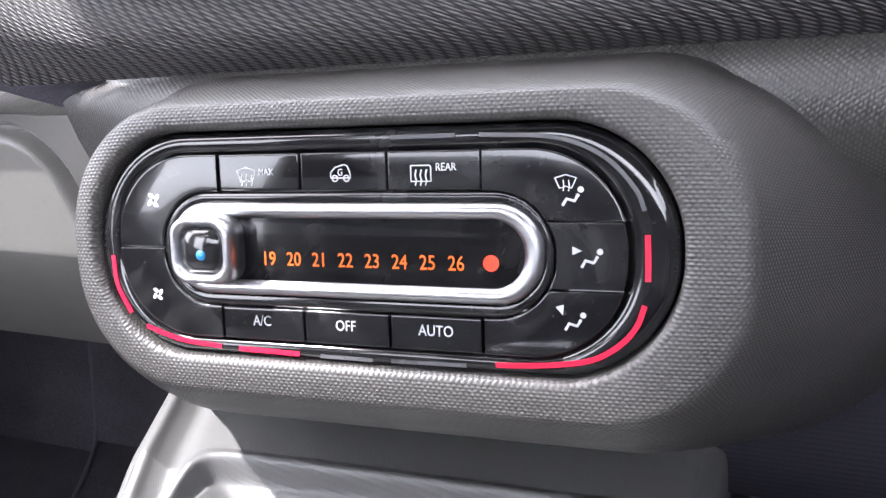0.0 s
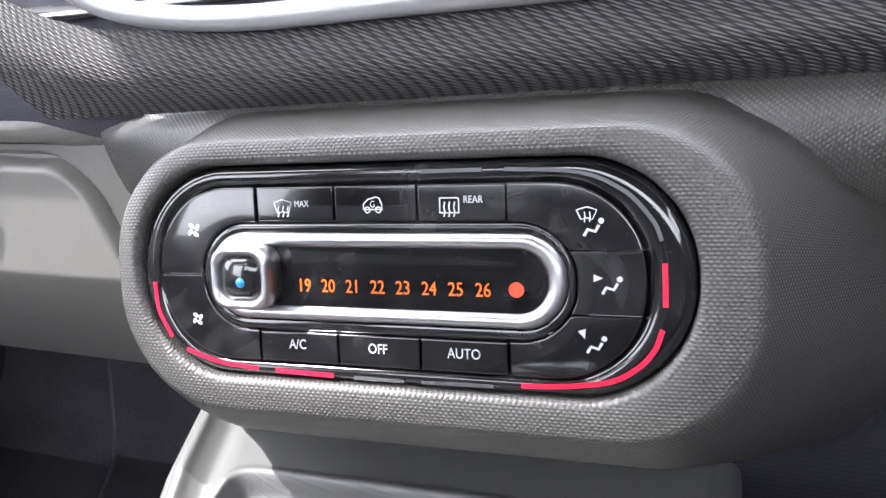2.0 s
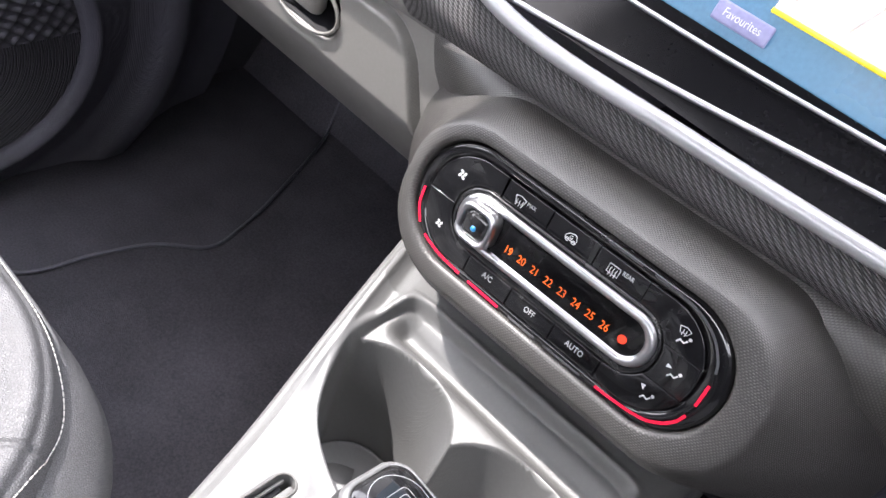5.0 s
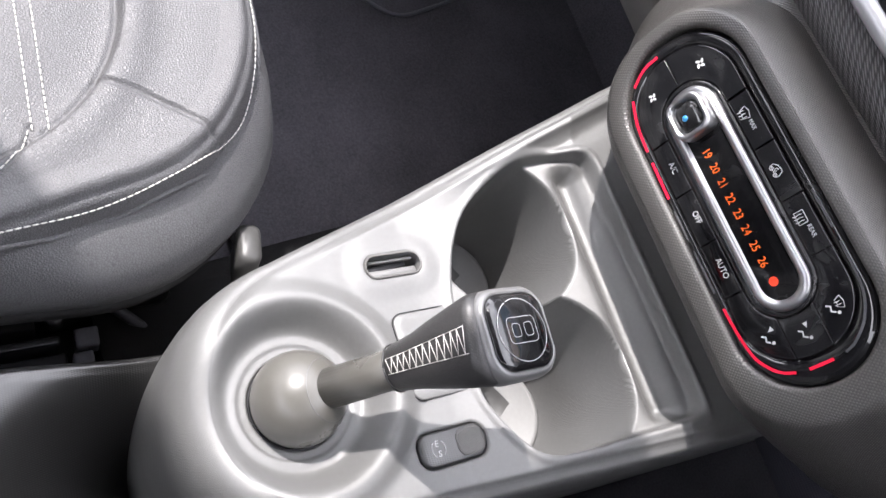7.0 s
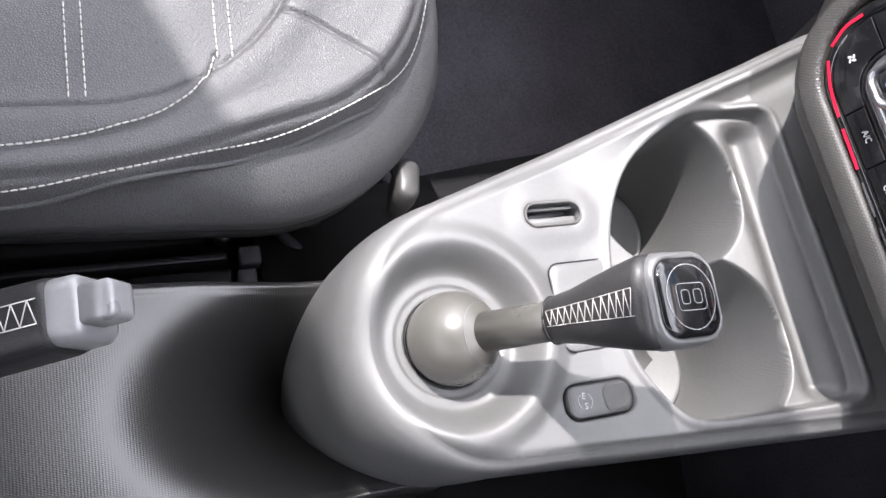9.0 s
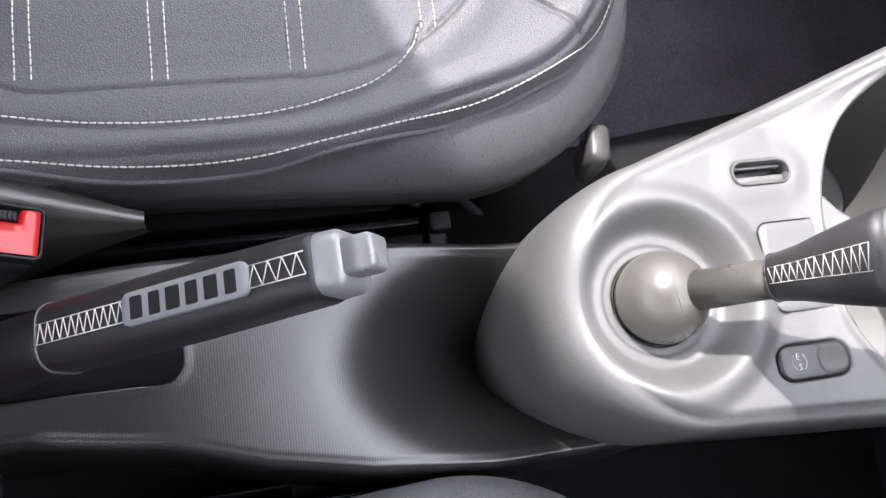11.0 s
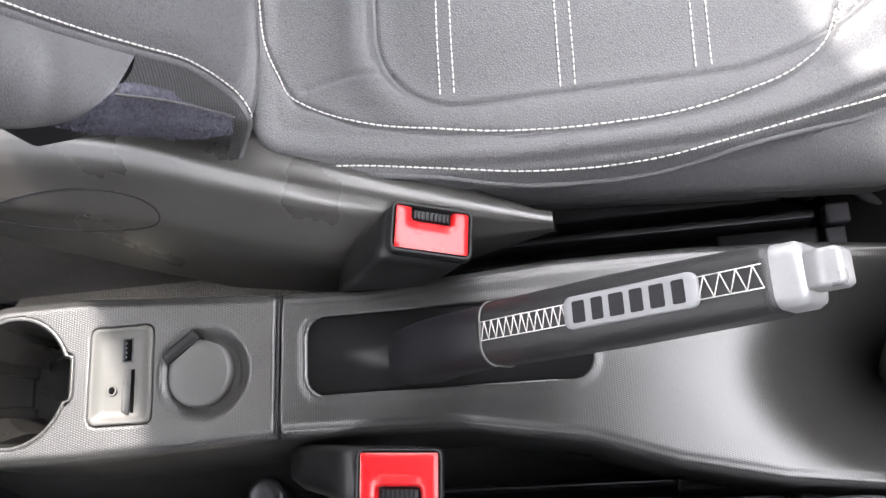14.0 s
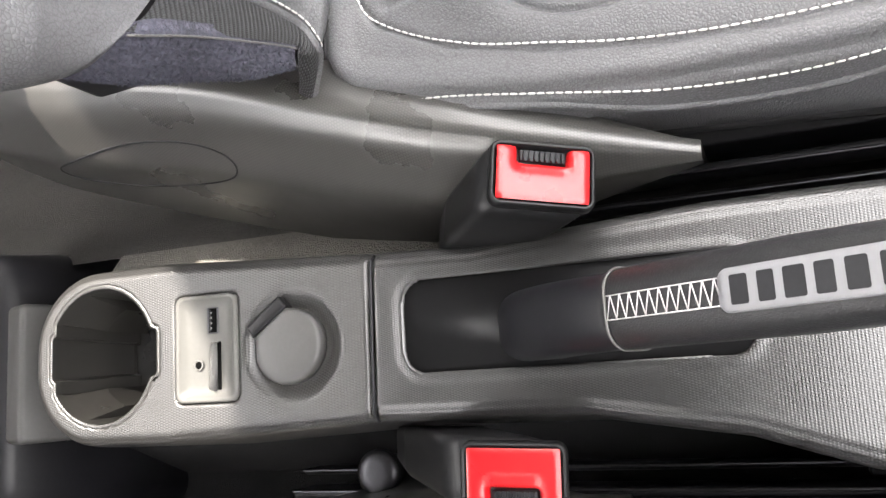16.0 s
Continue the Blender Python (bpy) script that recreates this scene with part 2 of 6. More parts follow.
def field(name, x0, x1, y0, y1, cell, height, mat, parent, label="", low=-9.0, shift=None):
    """A moulded upper surface as a fine relief; cells that lie lower than low are left out."""
    nx, ny = int((x1 - x0) / cell) + 1, int((y1 - y0) / cell) + 1
    gx, gy = np.meshgrid(np.linspace(x0, x1, nx), np.linspace(y0, y1, ny), indexing="ij")
    z = height(gx, gy)
    i = np.arange(nx * ny).reshape(nx, ny)
    quads = np.stack([i[:-1, :-1], i[1:, :-1], i[1:, 1:], i[:-1, 1:]], -1).reshape(-1, 4)
    quads = quads[(z.reshape(-1)[quads] > low).any(1)]
    used, inverse = np.unique(quads, return_inverse=True)
    co = np.stack([gx, gy, z], -1).reshape(-1, 3)[used]
    co = shift(co) if shift else co
    me = bpy.data.meshes.new(name)
    me.from_pydata(co.tolist(), [], inverse.reshape(-1, 4).tolist())
    return finish(name, me, mat, parent, label)


def sheet(bm, rows, closed=False, cap=False):
    """Skins rows of points, all of one length; closed: each row is a ring."""
    made = [[bm.verts.new(p) for p in row] for row in rows]
    n = len(rows[0])
    for a, b in zip(made, made[1:]):
        for i in range(n if closed else n - 1):
            q = [a[i], a[(i + 1) % n], b[(i + 1) % n], b[i]]
            q = [v for k, v in enumerate(q) if v not in q[:k]]
            bm.faces.new(q)
    if cap:
        bm.faces.new(made[0]), bm.faces.new(made[-1])
    return made


def uv_sheet(bm, rows):
    """An open sheet that carries metric UV coordinates."""
    made = sheet(bm, rows)
    layer = bm.loops.layers.uv.new("uv")
    where = {}
    for i, row in enumerate(rows):
        s = 0.0
        for j, p in enumerate(row):
            s += (Vector(p) - Vector(row[j - 1])).length if j else 0
            where[made[i][j]] = [s, 0]
    for j in range(len(rows[0])):
        s = 0.0
        for i in range(len(rows)):
            s += (Vector(rows[i][j]) - Vector(rows[i - 1][j])).length if i else 0
            where[made[i][j]][1] = s
    for f in bm.faces:
        for loop in f.loops:
            loop[layer].uv = where[loop.vert]


def ring_uv(bm, rings, n=14):
    """The panel's housing, skinned from rings, with its grain unfolded from the face over the sides."""
    made = sheet(bm, ring_rows(rings, n), True)
    layer = bm.loops.layers.uv.new("uv")
    at = {}
    for row, (cu, cv, hu, hv, r, out) in zip(made, rings):
        for k, (v, (x, y)) in enumerate(zip(row, outline(hu, hv, r, n))):
            a = math.pi / 2 * (k // (n + 1) + (k % (n + 1)) / n)
            at[v] = ((cu + x + math.cos(a) * (3 - out)) / 1000, (cv + y + math.sin(a) * (3 - out)) / 1000)
    for f in bm.faces:
        for loop in f.loops:
            loop[layer].uv = at[loop.vert]


def outline(hx, hy, r, n=12):
    """Points of a rounded rectangle about the origin, counterclockwise."""
    r = min(r, hx - 1e-5, hy - 1e-5)
    pts = []
    for k, (sx, sy) in enumerate(((1, 1), (-1, 1), (-1, -1), (1, -1))):
        for i in range(n + 1):
            a = math.pi / 2 * (k + i / n)
            pts.append((sx * (hx - r) + r * math.cos(a), sy * (hy - r) + r * math.sin(a)))
    return pts


def frame_of(at, way, up=(0, 0, 1)):
    """A pose at a point, its z along way, its x square to up."""
    z = Vector(way).normalized()
    x = Vector(up).cross(z).normalized()
    return Matrix.Translation(at) @ Matrix((x, z.cross(x), z)).transposed().to_4x4()


def loft(bm, m, rings, n=10, cap=True):
    """Rounded rectangles (hx, hy, r, z[, dx, dy]) stacked along z of the pose m."""
    rows = []
    for hx, hy, r, z, *d in rings:
        dx, dy = d if d else (0, 0)
        rows.append([m @ Vector((x + dx, y + dy, z)) for x, y in outline(hx, hy, r, n)])
    sheet(bm, rows, True, cap)


def tube(bm, pts, r, n=8, cap=True):
    """A tube along points; r: one radius, or one for each point."""
    pts = [Vector(p) for p in pts]
    rows = []
    up = Vector((0.31, 0.17, 0.93))
    for i, p in enumerate(pts):
        way = (pts[min(i + 1, len(pts) - 1)] - pts[max(i - 1, 0)]).normalized()
        x = up.cross(way).normalized()
        y = way.cross(x)
        q = r[i] if isinstance(r, (list, tuple)) else r
        rows.append([p + q * (math.cos(a) * x + math.sin(a) * y) for a in (2 * math.pi * k / n for k in range(n))])
    sheet(bm, rows, True, cap)


def box(bm, m, sx, sy, sz, bevel=0.0):
    """A box of full sizes sx, sy, sz about the pose m, its edges rounded."""
    b = min(bevel, sx / 2.01, sy / 2.01, sz / 2.01)
    if b <= 0:
        loft(bm, m, [(sx / 2, sy / 2, 1e-4, -sz / 2), (sx / 2, sy / 2, 1e-4, sz / 2)], 1)
        return
    loft(bm, m, [(sx / 2 - b, sy / 2 - b, b, -sz / 2), (sx / 2 - b * 0.3, sy / 2 - b * 0.3, b, -sz / 2 + b * 0.3), (sx / 2, sy / 2, b, -sz / 2 + b), (sx / 2, sy / 2, b, sz / 2 - b), (sx / 2 - b * 0.3, sy / 2 - b * 0.3, b, sz / 2 - b * 0.3), (sx / 2 - b, sy / 2 - b, b, sz / 2)], 4)


def smooth_path(pts, n=12):
    """A Catmull-Rom curve through points."""
    p = [Vector(q) for q in pts]
    p = [2 * p[0] - p[1], *p, 2 * p[-1] - p[-2]]
    out = []
    for i in range(1, len(p) - 2):
        for k in range(n):
            t = k / n
            out.append(0.5 * (2 * p[i] + (p[i + 1] - p[i - 1]) * t + (2 * p[i - 1] - 5 * p[i] + 4 * p[i + 1] - p[i + 2]) * t * t + (3 * p[i] - p[i - 1] - 3 * p[i + 1] + p[i + 2]) * t ** 3))
    out.append(p[-2])
    return out


def along(pts, gap):
    """Points at even gaps along a polyline."""
    out, left = [pts[0]], gap
    for a, b in zip(pts, pts[1:]):
        d = (b - a).length
        s = left
        while s <= d:
            out.append(a + (b - a) * (s / d))
            s += gap
        left = s - d
    return out


def stitches(bm, pts, size=0.0037, gap=0.0043, r=0.00052):
    """A row of sewn stitches along a curve."""
    pos = along(pts, gap)
    for a, b in zip(pos, pos[1:]):
        way = (b - a).normalized()
        m = frame_of((a + b) / 2, way, (0.1, 0.2, 1))
        rows = []
        for z, q in ((-0.5, 0.35), (-0.3, 1), (0.3, 1), (0.5, 0.35)):
            rows.append([m @ Vector((q * r * math.cos(k * math.pi / 2.5), q * r * math.sin(k * math.pi / 2.5), z * size)) for k in range(5)])
        sheet(bm, rows, True, True)


def letters(text, size, m, mat, parent, name="lettering", centre=True, squeeze=0.84):
    cu = bpy.data.curves.new(name, "FONT")
    cu.body, cu.size, cu.extrude, cu.resolution_u = text, size, 0.00008, 3
    cu.align_x, cu.align_y = ("CENTER" if centre else "LEFT"), "CENTER"
    tmp = bpy.data.objects.new(name, cu)
    me = bpy.data.meshes.new_from_object(tmp)
    bpy.data.objects.remove(tmp)
    me.transform(m @ Matrix.Diagonal((squeeze, 1, 1, 1)))
    me.materials.clear()
    return finish(name, me, mat, parent, smooth=False)


# ---- shell of the cabin ----
def slab(name, m, sx, sy, sz, mat, label, kind="structure", bevel=0.01):
    bm = bmesh.new()
    box(bm, m, sx, sy, sz, bevel)
    return tagged(part(name, bm, mat), label, name.split("_")[0], kind=kind)


slab("floor", pose(0, -0.15, -0.02), 1.7, 2.3, 0.04, CARPET, "black carpeted car floor")
slab("wall_front", pose(0, 0.80, 0.25), 1.7, 0.04, 0.56, CARPET, "dark carpeted bulkhead of the footwell", bevel=0.005)
slab("wall_rear", pose(0, -1.28, 0.44), 1.7, 0.04, 0.98, DARK, "dark panel behind the seats", bevel=0.005)
# Driver's side is out of view: height set to hold back light, lower behind.
slab("wall_right", pose(0.80, 0.150, 0.56), 0.04, 1.40, 1.20, DARK, "unseen dark panel, tall to block light on the driver's side", bevel=0.005)
slab("wall_right_rear", pose(0.80, -0.90, 0.45), 0.04, 0.70, 0.98, DARK, "unseen dark panel, lowered to let in light from behind", bevel=0.005)
slab("wall_left", pose(-0.80, -0.2, 0.28), 0.04, 2.1, 0.60, DARK, "dark door panel on the passenger's side", bevel=0.005)


# Unseen sheet at roof height, its outline cut to shadow the seat and console.
def pillar():
    bm = bmesh.new()
    a = [(-1.2, -0.56), (-0.752, -0.369), (-0.666, -0.329), (-0.557, -0.307), (-0.508, -0.2995), (-0.462, -0.296), (-0.462, -0.730), (-0.531, -0.759), (-0.614, -0.796), (-0.64, -0.82), (-0.75, -0.85), (-1.2, -0.80)]
    sheet(bm, [[(x, y, z) for x, y in a] for z in (1.245, 1.265)], True, True)
    return tagged(part("wall_sun_block", bm, TRIM_GREY, smooth=False), "unseen grey sheet at roof height, cut to block the sun", "pillar", kind="structure")


pillar()
# Two uprights out of view, added to cut side light on the rear console.
slab("wall_post", pose(-0.79, -0.48, 0.91), 0.06, 0.26, 0.68, TRIM_GREY, "unseen grey post added to cut light on the rear console", bevel=0.02)
slab("wall_quarter", pose(-0.79, -1.17, 0.91), 0.06, 0.22, 0.68, TRIM_GREY, "unseen grey panel added to cut light from the rear left", bevel=0.02)
# Roof out of view: edges set by the sun, front slab added against sky light.
slab("ceiling", pose(0.18, -0.665, 1.255), 1.28, 1.23, 0.02, HEADLINER, "grey headlining of the car roof")
slab("ceiling_front", pose(0.315, 0.050, 1.255), 1.01, 0.19, 0.02, HEADLINER, "unseen grey headlining added to cut back the sky light")
# Unseen sheet under the roof, added to keep sun off the climate panel.
bm = bmesh.new()
sheet(bm, [[(x, y, z) for x, y in ((-0.545, 0.010), (-0.495, 0.008), (-0.475, -0.02), (-0.20, -0.022), (-0.20, 0.14), (-0.545, 0.14))] for z in (1.245, 1.262)], True, True)
tagged(part("trim_sun_block", bm, HEADLINER, smooth=False), "unseen grey sheet added to shade the climate panel", "visor", kind="structure")
bm = bmesh.new()
sheet(bm, [[(x, 0.60, -0.005), (x, 0.615, 0.012), (x, 0.66, 0.085), (x, 0.72, 0.20), (x, 0.76, 0.29), (x, 0.779, 0.298), (x, 0.779, -0.005)] for x in (-0.779, -0.12)], True, True)
tagged(part("wall_toe_board", bm, CARPET, smooth=False), "dark blue-grey carpeted toe board of the footwell", "toe board", kind="structure")
# Slab added beyond the door to block the sun on the footwell floor.
slab("trim_frame", pose(-1.11, -0.03, 1.255), 0.42, 0.50, 0.02, TRIM_GREY, "unseen grey slab added to keep sun off the floor")
# Overhang past the car's side, added to shade the floor behind the console.
slab("ceiling_rear", pose(-0.83, -1.0975, 1.255), 0.74, 0.365, 0.02, HEADLINER, "unseen slab past the roof edge, added to block sun at the rear")

# ---- outside the car ----
ASPHALT = material("grey_asphalt", (0.09, 0.09, 0.088), 0.85, grain=60, grain_depth=0.004, kind="noise", spread=0.3)
WOODS = material("dark_green_woods", (0.035, 0.05, 0.022), 0.9, grain=3, grain_depth=0.4, kind="noise", spread=0.5)
bm = bmesh.new()
box(bm, pose(0, 0, -0.45), 1600, 1600, 0.2)
tagged(part("ground", bm, ASPHALT, smooth=False), "grey asphalt of the parking ground", "ground", kind="structure")
bm = bmesh.new()
rows = []
for k in range(361):
    a = 2 * math.pi * (k % 360) / 360
    tall = 5.0 + 3.2 * noise.noise((math.cos(a) * 9, math.sin(a) * 9, 3.1)) + 1.6 * noise.noise((math.cos(a) * 40, math.sin(a) * 40, 7.7))
    rows.append([(70 * math.cos(a) * q, 70 * math.sin(a) * q, z) for q, z in ((1.0, -0.35), (1.0, 0.55 * tall), (1.02, 0.85 * tall), (1.05, tall), (1.12, 0.5 * tall), (1.12, -0.35))])
sheet(bm, rows)
tagged(part("backdrop_woods", bm, WOODS), "dark green far row of trees round the parking ground", "woods", kind="structure")

# ---- climate panel: its own axes ----
PANEL = Matrix(((0.99897, -0.04536, 0.00116, 0.00945), (0.01253, 0.25114, -0.96787, 0.2026), (0.04361, 0.96689, 0.25145, 0.45878), (0, 0, 0, 1)))


def onp(u, v, n=0.0):
    """A place on the panel, from millimetres across, up and out."""
    return PANEL @ Vector((u / 1000, v / 1000, n / 1000))


def ring_rows(rings, n=14):
    """Rings (centre u, centre v, half width, half height, corner, out) in millimetres."""
    return [[onp(cu + x, cv + y, out) for x, y in outline(hu, hv, r, n)] for cu, cv, hu, hv, r, out in rings]


# ---- dashboard ----
dash = thing("dashboard", (0, 0.3, 0.0), "grey grained car dashboard with a knitted fabric band", "dashboard")
bm = bmesh.new()
SIDES = [(2.5, -110.2, 103.8, 46.9, -43.1, 41), (2.2, -111.1, 105.3, 47.8, -44.4, 41.8), (1.2, -112.0, 106.8, 48.6, -45.8, 42.4), (-0.5, -113.0, 108.6, 49.5, -47.4, 43), (-6, -115.4, 112.6, 51.8, -52.4, 47), (-13, -118.0, 118.5, 54.2, -57.3, 51), (-24, -123.0, 127.5, 57.4, -61.8, 56), (-38, -134.0, 140.0, 61.0, -65.0, 60), (-60, -158.0, 162.0, 65.0, -67.0, 63), (-110, -166.0, 178.0, 66.0, -68.0, 64)]
ring_uv(bm, [(-7, 3.5, 95.8, 36.3, 35, -9), (-7, 3.5, 96.0, 36.5, 35.2, 0.5), (-7, 3.5, 96.8, 37.3, 36, 2.4), (-7, 3.5, 98.2, 38.6, 37, 3.0), (-5, 2.8, 102.5, 41.8, 39, 2.9)] + [((a + b) / 2, (c + d) / 2, (b - a) / 2, (c - d) / 2, r, out) for out, a, b, c, d, r in SIDES], 18)
part("climate_housing", bm, POD, dash, "grey grained rounded housing round the controls")
# shelf between housing and fabric, running to both sides
bm = bmesh.new()
rows = []
for i in range(41):
    x = -0.165 + 0.765 * i / 40
    q = max(0.0, (-0.075 - x) / 0.09) ** 2
    z = 0.509 + 0.045 * x - 0.010 * q
    rows.append([(x, 0.262 + 0.02 * q, z + 0.006), (x, 0.250 + 0.022 * q, z), (x, 0.243 + 0.030 * q, z - 0.008), (x, 0.243 + 0.036 * q, z - 0.03), (x, 0.262 + 0.03 * q, z - 0.06), (x, 0.30, z - 0.10), (x, 0.32, z - 0.2)])
uv_sheet(bm, rows)
part("dash_shelf", bm, POD, dash)
bm = bmesh.new()
rows = []
for i in range(121):
    x = -0.170 + 0.77 * i / 120
    z0 = 0.509 + 0.045 * x
    z1 = 0.5385 + 0.03 * max(x, -0.05) + min(0.16, 9.0 * max(0, -0.095 - x) ** 2)
    row = []
    for k in range(15):
        t = k / 14
        bulge = 0.014 * math.sin(math.pi * min(1, 0.12 + 0.88 * t)) * (1 - 0.2 * t)
        row.append((x - 0.055 * t * max(0.0, 1 - i / 16), 0.256 - 0.012 * t - bulge, z0 + (z1 - z0) * t))
    rows.append(row)
uv_sheet(bm, rows)
part("fabric_band", bm, FABRIC, dash, "dark grey knitted fabric band")
# dark padded panel beside the fabric
bm = bmesh.new()
sheet(bm, [[(x, 0.274, 0.488), (x, 0.262, 0.500), (x, 0.256, 0.520), (x, 0.254, 0.56), (x, 0.262, 0.62), (x, 0.29, 0.70)] for x in (-0.78, -0.5, -0.3, -0.2, -0.13)])
part("padded_panel", bm, DOOR, dash, "dark padded panel on the passenger's side")
# silver strip over the fabric
bm = bmesh.new()
line = [(-0.215, 0.25, 0.66), (-0.188, 0.247, 0.604), (-0.162, 0.245, 0.572), (-0.130, 0.243, 0.5505), (-0.10, 0.241, 0.5425), (-0.06, 0.241, 0.5400), (0.0, 0.241, 0.5425), (0.1, 0.242, 0.547), (0.25, 0.245, 0.556), (0.45, 0.25, 0.57)]
tube(bm, smooth_path(line, 8), 0.0047, 10)
part("silver_strip", bm, PAINT, dash, "bright silver-painted strip")
# face behind the strip
bm = bmesh.new()
sheet(bm, [[(x, 0.252, 0.545), (x, 0.285, 0.575), (x, 0.33, 0.70), (x, 0.36, 0.76), (x, 0.8, 0.76), (x, 0.8, 0.50)] for x in (-0.78, -0.3, 0.0, 0.3, 0.78)])
part("upper_face", bm, PIANO, dash, "gloss black surround of the screen")
# lower dash on the driver's side
bm = bmesh.new()
sheet(bm, [[(x, 0.262, 0.525), (x, 0.262, 0.40), (x, 0.285, 0.33), (x, 0.36, 0.28), (x, 0.6, 0.25)] for x in (0.11, 0.165, 0.40, 0.78)])
part("driver_side_panel", bm, NAVY, dash, "dark lower panel on the driver's side")

glove = thing("glovebox", (-0.45, 0.3, 0.37), "grey grained lower dash panel with a recessed pull", "glovebox")
bm = bmesh.new()
rows = []
for i in range(24):
    x = -0.78 + 0.665 * i / 23
    e = max(0, (x + 0.205) / 0.045)
    rows.append([(x, 0.300, 0.495), (x, 0.272 + 0.01 * e, 0.503), (x, 0.262 + 0.01 * e, 0.497), (x, 0.268 + 0.01 * e, 0.487 - 0.004 * e), (x, 0.278 + 0.006 * e, 0.484 - 0.005 * e)])
sheet(bm, rows)
part("upper_lip", bm, GLOVE, glove)
bm = bmesh.new()
rows = []
for x in [-0.78 + 0.021 * i for i in range(20)] + [-0.36 + 0.25 * i / 200 for i in range(201)]:
    row = []
    for k in range(91):
        z = 0.372 + 0.112 * k / 90
        d = float(rrect(np.float64(x + 0.40 * (z - 0.43)), np.float64(z), -0.460, 0.410, 0.2925, 0.067, 0.022))
        y = 0.272 + 0.004 * float(step(-0.006, 0.0, np.float64(d))) + 0.007 * math.exp(-(d / 0.0021) ** 2)
        h = float(rrect(np.float64(x), np.float64(z), -0.285, 0.448, 0.036, 0.019, 0.015))
        y += 0.030 * float(step(0.002, -0.006, np.float64(h)))
        w = max(0.0, (0.418 - z) / 0.046) ** 1.5
        row.append((x, y + 0.075 * w, z - 0.050 * w))
    rows.append(row)
sheet(bm, rows)
part("lid", bm, GLOVE, glove)
bm = bmesh.new()
tube(bm, [PANEL.to_3x3() @ Vector((0, 0, 0)) + Vector((-0.285 + 0.038 * math.cos(a), 0.2705, 0.448 + 0.021 * math.sin(a))) for a in (2 * math.pi * k / 40 for k in range(41))], 0.0014, 8, False)
part("pull_rim", bm, GLOVE, glove)
# Recess shade put in as a black bowl in front of the lid's hollow.
bm = bmesh.new()
rows = []
for inset, y in ((0.0006, 0.2735), (0.0022, 0.279), (0.0042, 0.287), (0.0075, 0.294), (0.0120, 0.297)):
    rows.append([(-0.285 + u, y, 0.448 + v) for u, v in outline(0.036 - inset, 0.019 - inset, 0.015 - 0.6 * inset, 8)])
bm.faces.new(sheet(bm, rows, True)[-1])
part("pull_shade", bm, BLACK, glove, "black bowl standing in for shade in the pull recess")
bm = bmesh.new()
box(bm, pose(-0.292, 0.281, 0.447), 0.034, 0.014, 0.026, 0.006)
part("latch", bm, GLOVE, glove)
bm = bmesh.new()
sheet(bm, [[(x, 0.366, 0.332), (x, 0.378, 0.318), (x, 0.5, 0.30), (x, 0.78, 0.30)] for x in (-0.78, -0.4, -0.17)])
part("underside", bm, DARK, glove)

# ---- front console ----
G = (0.024, 0.005)


def console_edge(x, y):
    left = (x + 0.0582) * -0.949 + (y - 0.0316) * -0.315 - 0.03 * np.clip(y - 0.09, 0, 0.2)
    right = (x - 0.0935) * 0.9976 + (y + 0.005) * -0.07
    k = 90.0
    sides = np.log(np.exp(left * k) + np.exp(right * k)) / k
    dx, dy = x - 0.0205, y - 0.0317
    return np.where(dy < np.where(dx < 0, 0.332, -0.07) * dx, np.hypot(dx, dy) - 0.0747, sides)


def rise(co):
    """The console climbs towards the dashboard."""
    co = np.asarray(co, dtype=float)
    q = np.clip((co[..., 1:2] - 0.085) / 0.155, 0, 1)
    k = 0.088 * q ** 1.25
    return co + (np.array([0.095, -0.10, 0.69]) - co) * k


